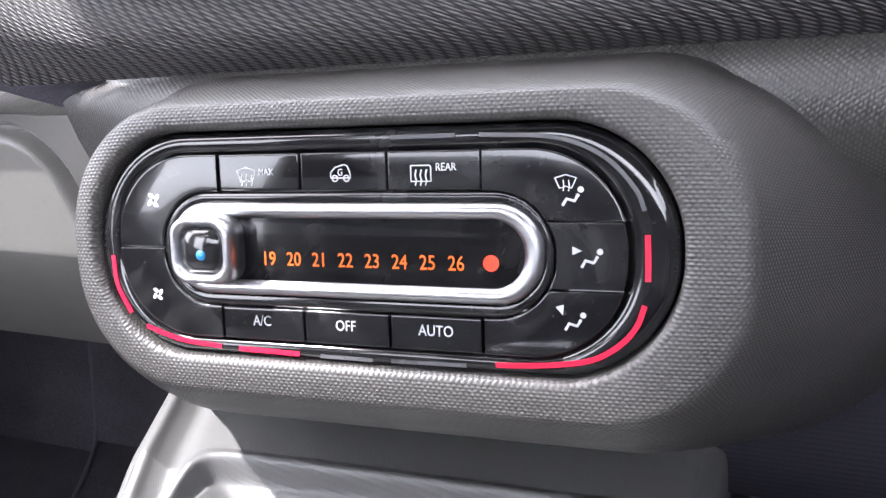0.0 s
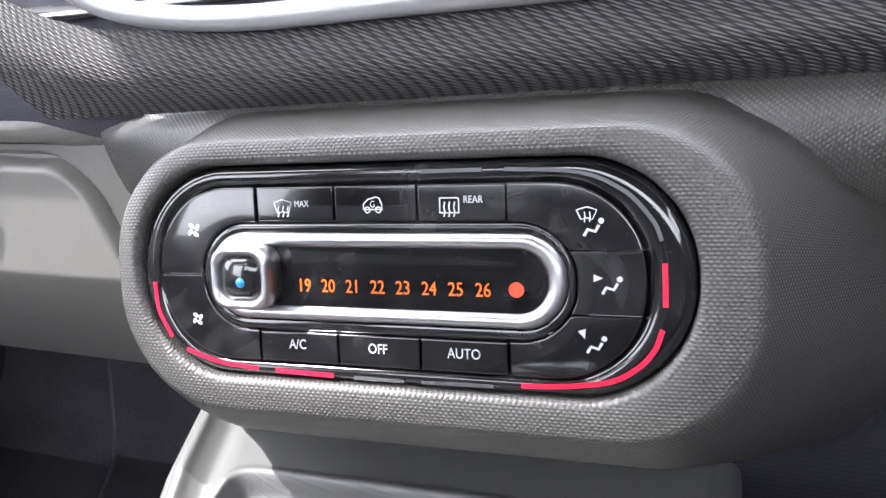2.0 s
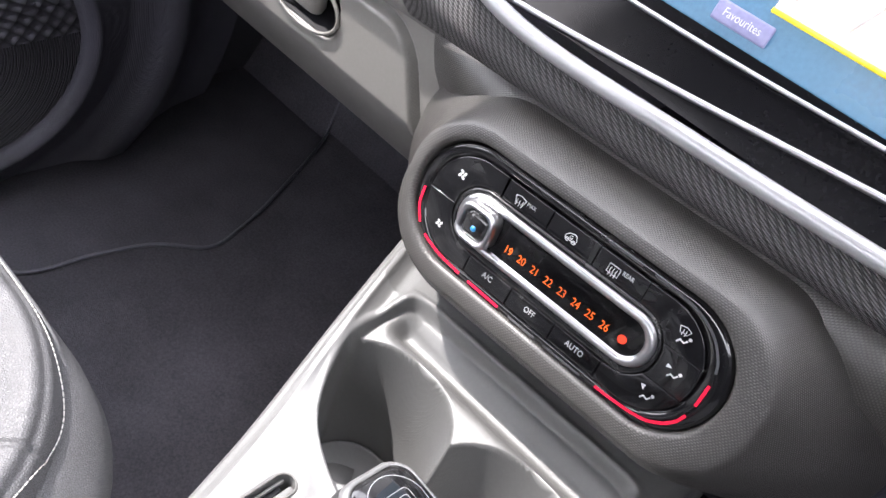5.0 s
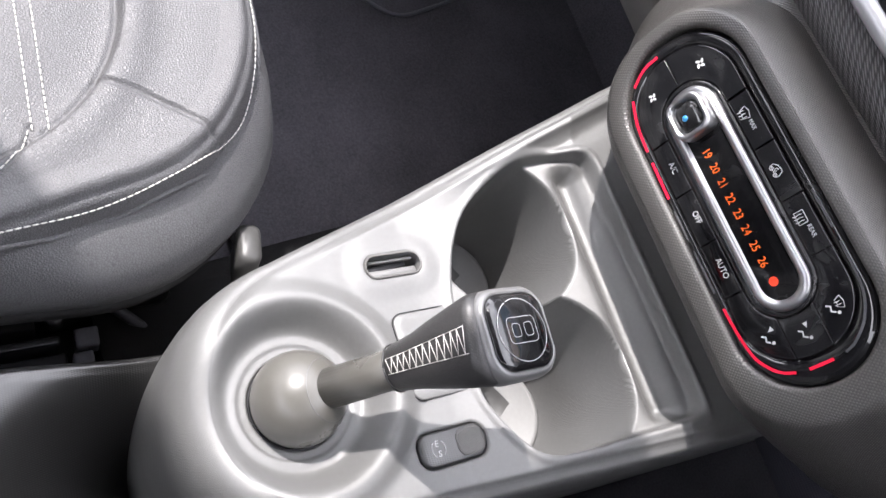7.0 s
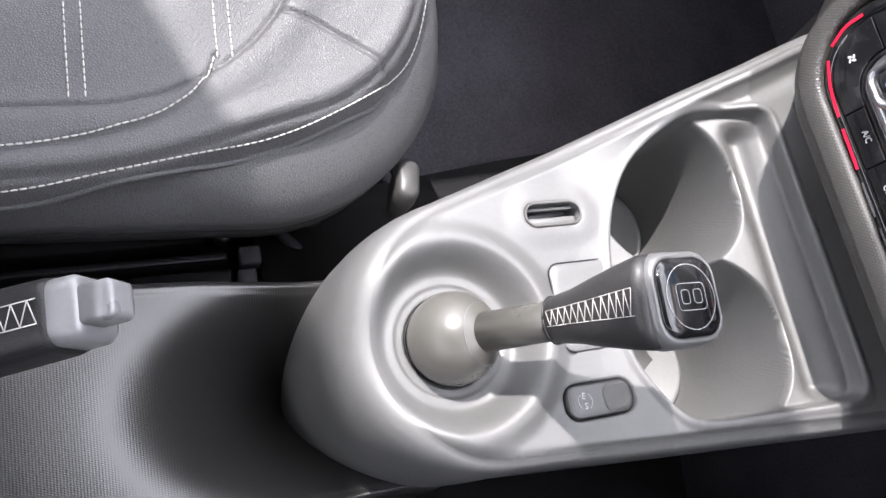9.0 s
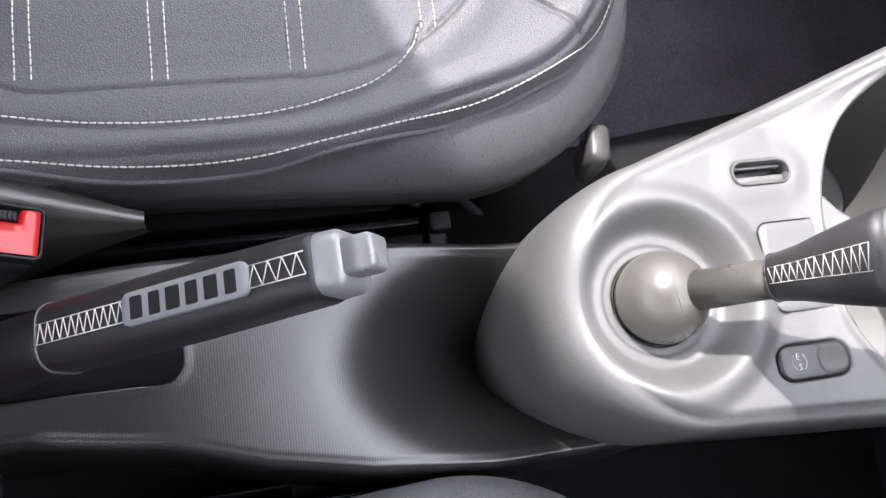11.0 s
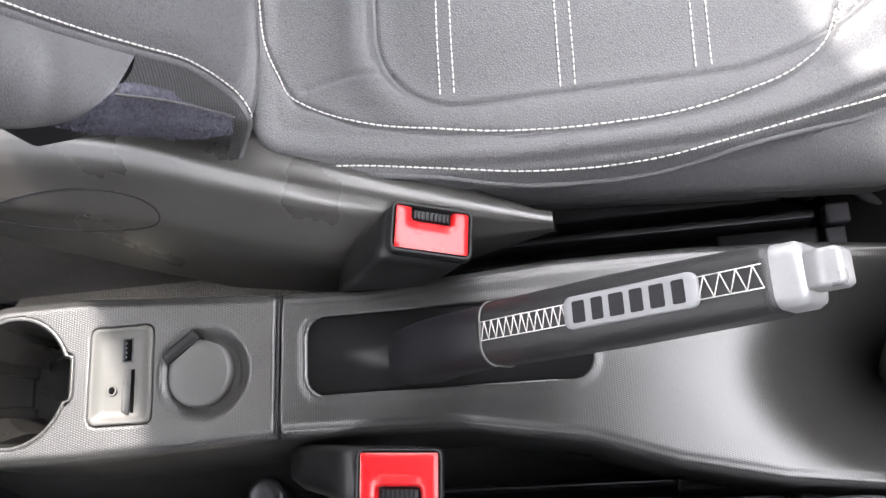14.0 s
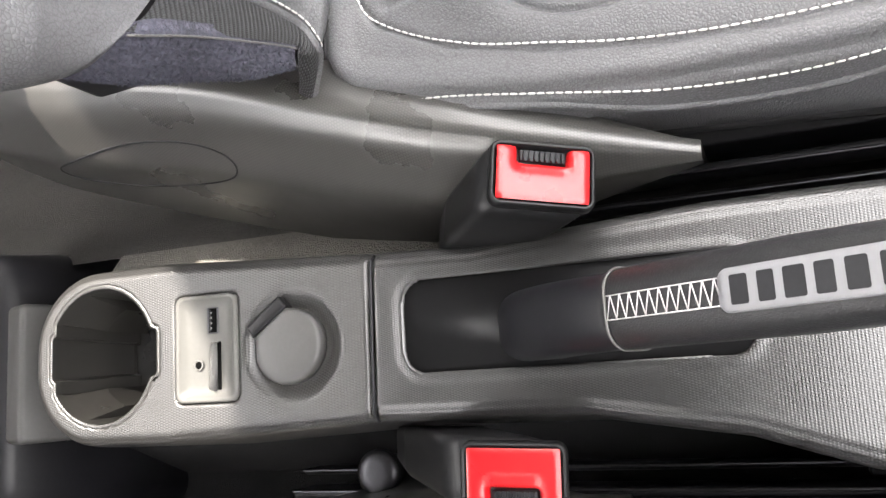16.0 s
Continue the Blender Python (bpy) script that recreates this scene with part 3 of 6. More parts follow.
def console_top(x, y):
    e = console_edge(x, y)
    z = np.full_like(x, 0.330)
    z -= 0.0095 * np.clip((e + 0.011) / 0.011, 0, 1) ** 2
    z -= np.clip(e + 0.0034, 0, 0.002) * 400
    z -= 0.0016 * step(-0.0095, -0.0075, e) * step(0.02, 0.10, y)
    lip = step(0.10, 0.20, y) * (x < 0)
    z += lip * (0.007 * np.exp(-((e + 0.006) / 0.0045) ** 2) - 0.004 * np.exp(-((e + 0.020) / 0.006) ** 2))
    r = np.hypot(x - G[0], y - G[1])
    prof = -0.012 + 0.0165 * step(0.0345, 0.0520, r) - 0.0050 * step(0.0525, 0.0660, r) - 0.0008 * step(0.0305, 0.0295, r)
    prof = np.where(r < 0.0240, -0.035, np.where(r < 0.0247, -0.0128 - (0.0247 - r) * 6, prof))
    z += prof
    # tray
    d = convex(x, y, [(-0.020, 0.104), (0.050, 0.102), (0.090, 0.130), (0.094, 0.259), (-0.101, 0.249), (-0.101, 0.185), (-0.066, 0.128)], 0.014)
    z += 0.0014 * step(0.006, 0.002, d) * step(-0.001, 0.001, d)
    inside = step(0.0, -0.0030, d)
    ca = np.hypot((x + 0.052) / 1.0, y - 0.163)
    cb = np.hypot(x - 0.047, y - 0.166)
    # two merged cups with a low saddle between them
    fall_a = 1 - (1 - np.clip((0.0540 - ca) / 0.0185, 0, 1)) ** 1.7
    fall_b = 1 - (1 - np.clip((0.0550 - cb) / 0.0185, 0, 1)) ** 1.7
    deep = np.clip(np.log(np.exp(9 * fall_a) + np.exp(9 * fall_b) - 1) / 9, 0, 1)
    low = -0.0105 * (1 - deep) - 0.104 * deep
    # pen trough along the back
    mid = 0.2345 + 0.03 * x
    trough = np.exp(-np.abs((y - mid) / np.where(y < mid, 0.0125, 0.0110)) ** 2.4)
    low = low - 0.0125 * trough * step(-0.0965, -0.083, x) * step(0.0925, 0.080, x) * (1 - deep)
    z = z * (1 - inside) + (0.330 + low) * inside
    # seat of the card slot, of the switch and of the small lid
    s = rrect(x, y, -0.037, 0.0755, 0.0115, 0.0215, 0.011)
    z += 0.0014 * step(0.010, -0.002, s) * (1 - inside)
    s = rrect(x, y, -0.0372, 0.0755, 0.0062, 0.0168, 0.006)
    z -= 0.020 * step(0.0008, -0.0008, s)
    s = rrect(x, y, 0.0675, 0.0785, 0.0095, 0.0210, 0.008)
    z -= 0.006 * step(0.0006, -0.0008, s)
    return z


fc = thing("front_console", (0.01, 0.1, 0.0), "silver-grey moulded console with cup holders round the gear lever", "console")
field("console_body", -0.20, 0.17, -0.115, 0.34, 0.0010, console_top, SILVER, fc, low=0.20, shift=rise)
edge_line = []
for k in range(40):
    p, n = Vector((0.0205 - 0.949 * 0.0747 - 0.315 * 0.008 * (40 - k), 0.0317 - 0.315 * 0.0747 + 0.949 * 0.008 * (40 - k))), Vector((-0.949, -0.315))
    edge_line.append((p + n * 0.03 * min(0.2, max(0.0, p.y - 0.09)), n))
for k in range(49):
    a = radians(198.4 + (356.0 - 198.4) * k / 48)
    n = Vector((math.cos(a), math.sin(a)))
    edge_line.append((Vector((0.0205, 0.0317)) + n * 0.0747, n))
for k in range(40):
    edge_line.append((Vector((0.0205 + 0.9976 * 0.0747 + 0.07 * 0.008 * (k + 1), 0.0317 - 0.07 * 0.0747 + 0.9976 * 0.008 * (k + 1))), Vector((0.9976, -0.07))))
rows = []
for p, n in edge_line:
    z, deep_z = (float(console_top(np.array([q.x]), np.array([q.y]))[0]) for q in (p - n * 0.0036, p - n * 0.0054))
    f = max(0.0, -n.y) ** 1.2
    rows.append([(p.x + n.x * (d + f * w), p.y + n.y * (d + f * w), zz) for d, w, zz in ((-0.0054, 0.0, deep_z - 0.0002), (-0.0046, 0.0, (z + deep_z) / 2 + 0.0003), (-0.0036, 0.0, z + 0.0003), (-0.0024, 0.0008, z - 0.0002), (-0.0012, 0.0022, z - 0.0011), (-0.0002, 0.0045, z - 0.0034), (0.0006, 0.0078, z - 0.0080), (0.0010, 0.0110, z - 0.016), (0.0012, 0.0140, z - 0.028), (0.0014, 0.0165, z - 0.046), (0.0016, 0.0185, z - 0.075), (0.003, 0.020, 0.03))])
bm = bmesh.new()
sheet(bm, [[tuple(q) for q in rise(row)] for row in rows])
part("console_skirt", bm, SILVER, fc)

# ---- gear lever ----
gl = thing("gear_lever", (G[0], G[1], 0.30), "gear lever with black stitched leather grip and gloss cap", "gear lever")
bm = bmesh.new()
bmesh.ops.create_uvsphere(bm, u_segments=48, v_segments=32, radius=0.0246, matrix=pose(G[0], G[1], 0.325))
part("ball", bm, TAUPE, gl, "grey-brown ball joint")
base, face = Vector((G[0], G[1], 0.328)), Vector((0.0362, 0.0742, 0.430))
way = (face - base).normalized()
LEV = frame_of(base, way, (1, 0, 0))
reach = (face - base).length
bm = bmesh.new()
loft(bm, LEV, [(0.0102, 0.0102, 0.0102, 0.018), (0.0098, 0.0098, 0.0098, 0.05), (0.0102, 0.0102, 0.0102, 0.075)], 8)
part("stick", bm, TAUPE, gl, "grey-brown stick")
bm = bmesh.new()
loft(bm, LEV, [(0.0100, 0.0100, 0.0100, 0.058), (0.0112, 0.0112, 0.011, 0.060), (0.0128, 0.0130, 0.0112, 0.072), (0.0155, 0.0160, 0.012, 0.084), (0.0182, 0.0188, 0.0125, 0.097), (0.0204, 0.0208, 0.0125, reach - 0.016), (0.0204, 0.0206, 0.012, reach - 0.010)], 10)
part("grip", bm, KNOB, gl, "smooth dark grey leather grip")
KF = frame_of(face, (way * 0.45 + Vector((0.03, -0.12, 0.95)) * 0.55), (1, 0, 0))
bm = bmesh.new()
loft(bm, KF, [(0.0185, 0.0188, 0.011, -0.018), (0.0208, 0.0210, 0.0125, -0.011), (0.0213, 0.0213, 0.0128, -0.006), (0.0206, 0.0206, 0.0122, -0.0018), (0.0193, 0.0193, 0.0112, 0.0002), (0.0180, 0.0180, 0.0102, 0.0008), (0.0175, 0.0175, 0.0098, 0.0)], 10)
part("collar", bm, COLLAR, gl, "satin grey collar")
bm = bmesh.new()
loft(bm, KF, [(0.0174, 0.0174, 0.0097, 0.0), (0.0171, 0.0171, 0.0095, 0.0012), (0.0145, 0.0145, 0.008, 0.0022), (0.007, 0.007, 0.004, 0.0026)], 10)
cap = part("cap", bm, GLOSS, gl, "gloss black cap")

# ---- tunnel console with the handbrake well ----


def tunnel_edge(x, y):
    """Distance outside the tunnel's two flanks."""
    lft = np.interp(y, [-0.66, -0.56, -0.424, -0.37, -0.26, -0.19, -0.115, -0.05, 0.1], [-0.042, -0.042, -0.0335, -0.0315, -0.039, -0.0405, -0.039, -0.0355, -0.035])
    rgt = np.interp(y, [-0.66, -0.56, -0.424, -0.32, -0.25, -0.204, -0.15, -0.078, 0.04, 0.1], [0.059, 0.059, 0.0515, 0.0520, 0.0630, 0.0780, 0.0895, 0.0970, 0.097, 0.095])
    return np.maximum(lft - x, x - rgt)


def cup_shape(x, y):
    """Signed distance to the rear cup holder's opening."""
    ring = np.maximum(np.hypot(x - 0.0075, y + 0.6015) - 0.0388, -0.6345 - y)
    return np.minimum(ring, rrect(x, y, 0.0075, -0.5990, 0.0135, 0.0385, 0.0030))


def tunnel_top(x, y):
    mid = 0.0095
    side = tunnel_edge(x, y)
    end = rrect(x, y, 0.0085, -0.40, 0.0505, 0.2535, 0.046)
    e = np.where(y < -0.55, np.maximum(end, -0.05), side)
    q = np.clip((y + 0.31) / 0.30, 0, 1)
    top = 0.278 - 0.024 * q * q * (3 - 2 * q)
    bowl = np.sqrt(((x - 0.030) / 0.078) ** 2 + ((y + 0.05) / 0.122) ** 2)
    top = top - 0.0148 * np.log1p(np.exp(np.clip((0.80 - bowl) / 0.10, -30, 30)))
    z = top - 0.006 * np.clip((e + 0.007) / 0.007, 0, 1) ** 2 - np.clip(e + 0.0012, 0, 0.002) * 400
    z -= 0.0010 * np.exp(-((e + 0.0060) / 0.0014) ** 2) * (y > -0.424)
    z -= 0.006 * np.exp(-((y + 0.4250 + 0.02 * (x - mid)) / 0.0013) ** 2)
    w = rrect(x, y, 0.0060, -0.325, 0.0235, 0.0820, 0.012)
    z += 0.0006 * step(0.006, 0.001, w)
    z -= 0.062 * step(-0.0010, -0.0030, w)
    # cup holder: round, cut flat behind, with a channel in front
    c = cup_shape(x, y)
    z -= 0.080 * step(0.0022, 0.0004, c)
    p = rrect(x, y, 0.0080, -0.5255, 0.0298, 0.0208, 0.005)
    z -= 0.0030 * step(0.0008, -0.0008, p)
    # dished seat of the socket cap
    q = np.hypot(x - 0.0105, y + 0.4715)
    z -= 0.0056 * step(0.0310, 0.0200, q)
    return z


tc = thing("tunnel_console", (0.01, -0.35, 0.0), "dark grained plastic tunnel console between the seats", "console")
field("tunnel_body", -0.13, 0.15, -0.425, 0.02, 0.0012, tunnel_top, TUNNEL, tc, low=0.10)
field("rear_panel", -0.13, 0.15, -0.68, -0.425, 0.0012, tunnel_top, REAR_SUNLIT, tc, "grained rear panel with a cup holder, paled for sunlight", low=0.10)
bm = bmesh.new()
loft(bm, pose(0.0060, -0.325, 0.2792), [(0.0235 + d, 0.0820 + d, 0.012 + 0.5 * d, z) for d, z in ((-0.0004, -0.0022), (-0.0012, -0.0032), (-0.0018, -0.0046), (-0.0026, -0.0070), (-0.0032, -0.012), (-0.0042, -0.030), (-0.0060, -0.045), (-0.0100, -0.0500), (-0.0180, -0.0512), (-0.0233, -0.0515))], 10)
part("brake_well", bm, SHELL, tc, "rounded dark well round the handbrake")
rim = []
for k in range(100):
    y = 0.01 - 0.5735 * k / 99
    rim.append(Vector((float(np.interp(y, [-0.56, -0.424, -0.37, -0.26, -0.19, -0.115, -0.05, 0.1], [-0.042, -0.0335, -0.0315, -0.039, -0.0405, -0.039, -0.0355, -0.035])), y)))
for k in range(41):
    a = math.pi + math.pi * k / 40
    rim.append(Vector(((0.004 if k <= 20 else 0.013) + 0.046 * math.cos(a), -0.6075 + 0.046 * math.sin(a))))
for k in range(100):
    y = -0.5635 + 0.5735 * k / 99
    rim.append(Vector((float(np.interp(y, [-0.56, -0.424, -0.32, -0.25, -0.204, -0.15, -0.078, 0.04], [0.059, 0.0515, 0.0520, 0.0630, 0.0780, 0.0895, 0.0970, 0.097])), y)))
rows = []
for k, p in enumerate(rim):
    along_rim = (rim[min(k + 3, len(rim) - 1)] - rim[max(k - 3, 0)]).normalized()
    n = Vector((along_rim.y, -along_rim.x))
    q = p - n * 0.0030
    z = float(tunnel_top(np.array([q.x]), np.array([q.y]))[0])
    rows.append([(p.x + n.x * d, p.y + n.y * d, zz) for d, zz in ((-0.0030, z + 0.0002), (-0.0014, z - 0.0008), (0.0, z - 0.0032), (0.0010, z - 0.0080), (0.0022, z - 0.020), (0.008, z - 0.09), (0.012, 0.05))])
behind = [k for k, p in enumerate(rim) if p.y < -0.425]
for name, some, mat in (("tunnel_skirt", rows[:behind[0] + 1], TUNNEL), ("rear_skirt", rows[behind[0]:behind[-1] + 1], REAR_SUNLIT), ("tunnel_skirt", rows[behind[-1]:], TUNNEL)):
    bm = bmesh.new()
    sheet(bm, some)
    part(name, bm, mat, tc)

# ---- handbrake ----
hb = thing("handbrake", (0.005, -0.36, 0.23), "raised handbrake lever with stitched leather grip and silver tip", "handbrake")
ha, hb_end = Vector((0.0095, -0.2868, 0.3299)), Vector((0.0085, -0.168, 0.4041))
hway = (hb_end - ha).normalized()
HB = frame_of(ha, hway, (-1, 0, 0))
hlen = (hb_end - ha).length
bm = bmesh.new()
loft(bm, HB, [(0.0145, 0.0150, 0.010, -0.001), (0.0150, 0.0155, 0.010, 0.002), (0.0148, 0.0155, 0.009, hlen * 0.5), (0.0138, 0.0138, 0.008, hlen - 0.004), (0.0134, 0.0132, 0.008, hlen)], 10)
part("grip", bm, GRIP, hb, "smooth dark leather grip")
bm = bmesh.new()
loft(bm, HB, [(0.0126, 0.0120, 0.006, hlen - 0.003), (0.0130, 0.0124, 0.006, hlen - 0.001), (0.0128, 0.0122, 0.006, hlen + 0.0085), (0.0112, 0.0107, 0.005, hlen + 0.0115), (0.008, 0.008, 0.004, hlen + 0.012)], 8)
part("end_cap", bm, TIP, hb, "silver end cap")
bm = bmesh.new()
loft(bm, HB, [(0.0070, 0.0072, 0.002, hlen + 0.008, -0.004, 0), (0.0070, 0.0072, 0.002, hlen + 0.0225, -0.004, 0), (0.0060, 0.0062, 0.002, hlen + 0.0245, -0.004, 0), (0.004, 0.004, 0.001, hlen + 0.0246, -0.004, 0)], 6)
part("release_button", bm, TIP, hb, "square silver release button")
# leather gaiter running down into the well
bm = bmesh.new()
rows = []
for t in np.linspace(0, 1, 18):
    a = t * math.pi / 2
    c = Vector((0.0095, -0.285 - 0.074 * math.sin(a), 0.328 - 0.040 * math.sin(a) - 0.085 * (1 - math.cos(a))))
    back = Vector((0, 0.074 * math.cos(a), 0.040 * math.cos(a) + 0.085 * math.sin(a)))
    m = frame_of(c, hway.lerp(back.normalized(), min(1.0, 3 * t)), (-1, 0, 0))
    rows.append([m @ Vector((x, y, 0)) for x, y in outline(0.0140 + 0.009 * t, 0.0150 + 0.0035 * t, 0.012, 6)])
sheet(bm, rows, True, True)
part("gaiter", bm, BLACK, hb, "black leather gaiter")

# ---- seats ----


TOPS = {}
INNER = [(-0.225, -0.428), (-0.187, -0.424), (-0.162, -0.415), (-0.144, -0.404), (-0.125, -0.366), (-0.113, -0.318), (-0.1055, -0.265), (-0.104, -0.21), (-0.107, -0.173), (-0.113, -0.146), (-0.118, -0.129), (-0.126, -0.115), (-0.134, -0.106), (-0.147, -0.098), (-0.160, -0.093)]


def seat(sx, label):
    """A front seat; sx -1: passenger's side, 1: driver's side."""
    X = lambda x: 0.008 + sx * (x - 0.008) * -1 if sx > 0 else x
    root = thing("car_seat", (X(-0.33), -0.2, 0.0), label, "car seat", "front seats")

    def bend(x, y):
        return x + 0.020 * np.clip((-0.25 - y) / 0.16, 0, 1) ** 2 + 0.0165 * np.exp(-((y + 0.075) / 0.06) ** 2) * np.sign(x + 0.33)

    def top(xw, y):
        x0 = xw if sx < 0 else 0.016 - xw
        x = bend(x0, y)
        e = rrect(x, y, -0.33, -0.1935, 0.2480, 0.2480, np.where(y > -0.19, 0.175, 0.035))
        z = 0.300 - 0.020 * np.clip((e + 0.016) / 0.016, 0, 1.6) ** 2
        z += 0.0016 * np.exp(-((e + 0.004) / 0.0022) ** 2) - 0.0022 * np.exp(-((e + 0.0085) / 0.0016) ** 2)
        z += 0.0024 * np.sin(np.pi * np.clip(-e / 0.026, 0, 1))
        c = rrect(x0, y, -0.33, -0.194, 0.2000, 0.1610, np.where(y > -0.19, 0.13, 0.055))
        # cushion rolls over the sunken centre panel
        z += 0.0035 * np.exp(-((c - 0.010) / 0.012) ** 2)
        z -= 0.0062 * step(0.0035, -0.0015, c)
        z -= 0.0030 * np.exp(-(c / 0.0022) ** 2)
        z += 0.0050 * step(-0.002, -0.05, c)
        for s in (0, 1):
            xs = x0 if s == 0 else -0.66 - x0
            z -= 0.0024 * np.exp(-(near_line(xs, y, INNER) / 0.0018) ** 2)
            z -= 0.0026 * np.exp(-(near_line(xs, y, [(-0.186, -0.055), (-0.178, -0.033), (-0.163, -0.011), (-0.142, 0.011)]) / 0.0018) ** 2)
            z -= 0.0016 * np.exp(-(near_line(xs, y, [(-0.155, -0.345), (-0.157, -0.372), (-0.152, -0.398)]) / 0.0020) ** 2)
        z += 0.003 * step(-0.02, 0.06, y)
        return z

    TOPS[sx] = top
    gx0, gx1 = (-0.59, -0.07) if sx < 0 else (0.086, 0.606)

    nx, ny = 371, 371
    gx, gy = np.meshgrid(np.linspace(gx0, gx1, nx), np.linspace(-0.45, 0.07, ny), indexing="ij")
    z = top(gx, gy)
    x0 = gx if sx < 0 else 0.016 - gx
    e = rrect(bend(x0, gy), gy, -0.33, -0.1935, 0.2480, 0.2480, np.where(gy > -0.19, 0.175, 0.035))
    i = np.arange(nx * ny).reshape(nx, ny)
    quads = np.stack([i[:-1, :-1], i[1:, :-1], i[1:, 1:], i[:-1, 1:]], -1).reshape(-1, 4)
    quads = quads[(e.reshape(-1)[quads] < 0.001).all(1)]
    used, inverse = np.unique(quads, return_inverse=True)
    me = bpy.data.meshes.new("cushion_top")
    me.from_pydata(np.stack([gx, gy, z], -1).reshape(-1, 3)[used].tolist(), [], inverse.reshape(-1, 4).tolist())
    finish("cushion_top", me, LEATHER, root)
    bm = bmesh.new()
    rows = []
    for d, zz in ((-0.004, 0.2850), (-0.001, 0.2805), (0.002, 0.2765), (0.0050, 0.270), (0.0078, 0.261), (0.0085, 0.249), (0.0080, 0.237), (0.0066, 0.2275), (0.0050, 0.2230), (0.0036, 0.2215), (0.0046, 0.2200), (0.0050, 0.2120), (0.0030, 0.2010), (-0.0020, 0.1940), (-0.012, 0.190), (-0.05, 0.188)):
        ring = []
        low = min(1.0, max(0.0, (0.2805 - zz) / 0.030))
        for k, (x, y) in enumerate(outline(0.248 + d, 0.248 + d, 0.175 - 0.050 * low + d, 20)):
            if k >= 42:
                x, y = outline(0.248 + d, 0.248 + d, 0.035 + d, 20)[k]
            px, py = -0.33 + x, -0.1935 + y
            px -= 0.020 * min(1, max(0, (-0.25 - py) / 0.16)) ** 2 * (1 if px > -0.33 else -1)
            px -= 0.0165 * (1 - low) * math.exp(-((py + 0.075) / 0.06) ** 2) * min(1, max(-1, (px + 0.33) / 0.05))
            ring.append((X(px), py, zz))
        rows.append(ring)
    sheet(bm, rows, True)
    side = bm
    cloth = bmesh.new()
    gone = []
    for f in side.faces:
        c = f.calc_center_median()
        if c.z < 0.2212 or (c.y < -0.285 - (c.z - 0.20) * 0.9 and c.z < 0.286):
            cloth.faces.new([cloth.verts.new(v.co) for v in f.verts])
            gone.append(f)
    bmesh.ops.delete(side, geom=gone, context="FACES")
    bmesh.ops.remove_doubles(cloth, verts=cloth.verts, dist=1e-5)
    part("cushion_side", side, LEATHER, root)
    part("cloth_side", cloth, CLOTH, root, "dark woven cloth at the back of the cushion")
    # backrest, out of view, sized to shade the fleece and clear the console
    bm = bmesh.new()
    B = frame_of((X(-0.36), -0.66, 0.32), (0, -0.35, 0.94), (0, 1, 0))
    rings = []
    for zz, hx, hy in ((0, 0.10, 0.02), (0.03, 0.12, 0.035), (0.1, 0.132, 0.045), (0.2, 0.135, 0.045), (0.27, 0.125, 0.045), (0.31, 0.10, 0.04), (0.33, 0.07, 0.03)):
        rings.append((hx, hy, min(hy, 0.05), zz))
    loft(bm, B, rings, 8)
    part("backrest", bm, LEATHER, root)
    return root


seat_left = seat(-1, "grey leather passenger seat with white stitching")
seat_right = seat(1, "grey leather driver seat beside the console")

# ---- belt buckles ----


def buckle(face, along_y, along_x, lean, side, label):
    """A belt buckle; lean: the shift of its foot across and along, side: on which long edge the tongue slot lies."""
    root = thing("belt_buckle", face, label, "belt buckle", "belt buckles")
    y, x = Vector(along_y).normalized(), Vector(along_x)
    x = (x - y * x.dot(y)).normalized()
    n = x.cross(y)
    m = Matrix.Translation(face) @ Matrix((x, y, n)).transposed().to_4x4()
    lx, ly = lean
    bm = bmesh.new()
    loft(bm, m, [(0.010, 0.017, 0.004, -0.075, lx * 0.075, ly * 0.075), (0.0132, 0.0215, 0.005, -0.055, lx * 0.055, ly * 0.055), (0.0146, 0.0230, 0.005, -0.018, lx * 0.018, ly * 0.018), (0.0146, 0.0230, 0.005, -0.0060, lx * 0.006, ly * 0.006)], 6)
    part("rear_shell", bm, SHELL, root)
    bm = bmesh.new()
    loft(bm, m, [(0.0144, 0.0228, 0.005, -0.0062), (0.0150, 0.0234, 0.005, -0.0056), (0.0150, 0.0234, 0.005, -0.002), (0.0144, 0.0228, 0.0045, -0.0003), (0.0136, 0.0218, 0.004, 0.0002), (0.0128, 0.0210, 0.003, -0.0012), (0.0126, 0.0208, 0.003, -0.005)], 6)
    part("front_shell", bm, SHELL, root)
    bm = bmesh.new()
    rows = []
    for iy in range(25):
        v = -0.0204 + 0.0408 * iy / 24
        row = []
        for ix in range(17):
            u = -0.0123 + 0.0246 * ix / 16
            notch = float(step(0.0115, 0.0095, np.float64(abs(v))) * step(0.0048, 0.0064, np.float64(u * side)))
            dish = float(step(0.0165, 0.008, np.float64(abs(v))) * step(-0.003, 0.0055, np.float64(u * side)))
            rim = 0.0008 * float(step(0.0108, 0.0123, np.float64(abs(u))) + step(0.0190, 0.0204, np.float64(abs(v))))
            row.append(m @ Vector((u, v, 0.0004 - 0.009 * notch - 0.0022 * dish - rim)))
        rows.append(row)
    sheet(bm, rows)
    part("button", bm, RED, root, "red press button")
    bm = bmesh.new()
    box(bm, m @ Matrix.Translation((side * 0.0090, 0, -0.0040)), 0.0052, 0.0200, 0.003, 0.0004)
    part("tongue_slot", bm, BLACK, root)
    bm = bmesh.new()
    for k in range(8):
        box(bm, m @ Matrix.Translation((side * 0.0085, -0.0084 + 0.0024 * k, -0.0018)), 0.0040, 0.0008, 0.002, 0.0002)
    part("slot_teeth", bm, BLACK, root)
    return root


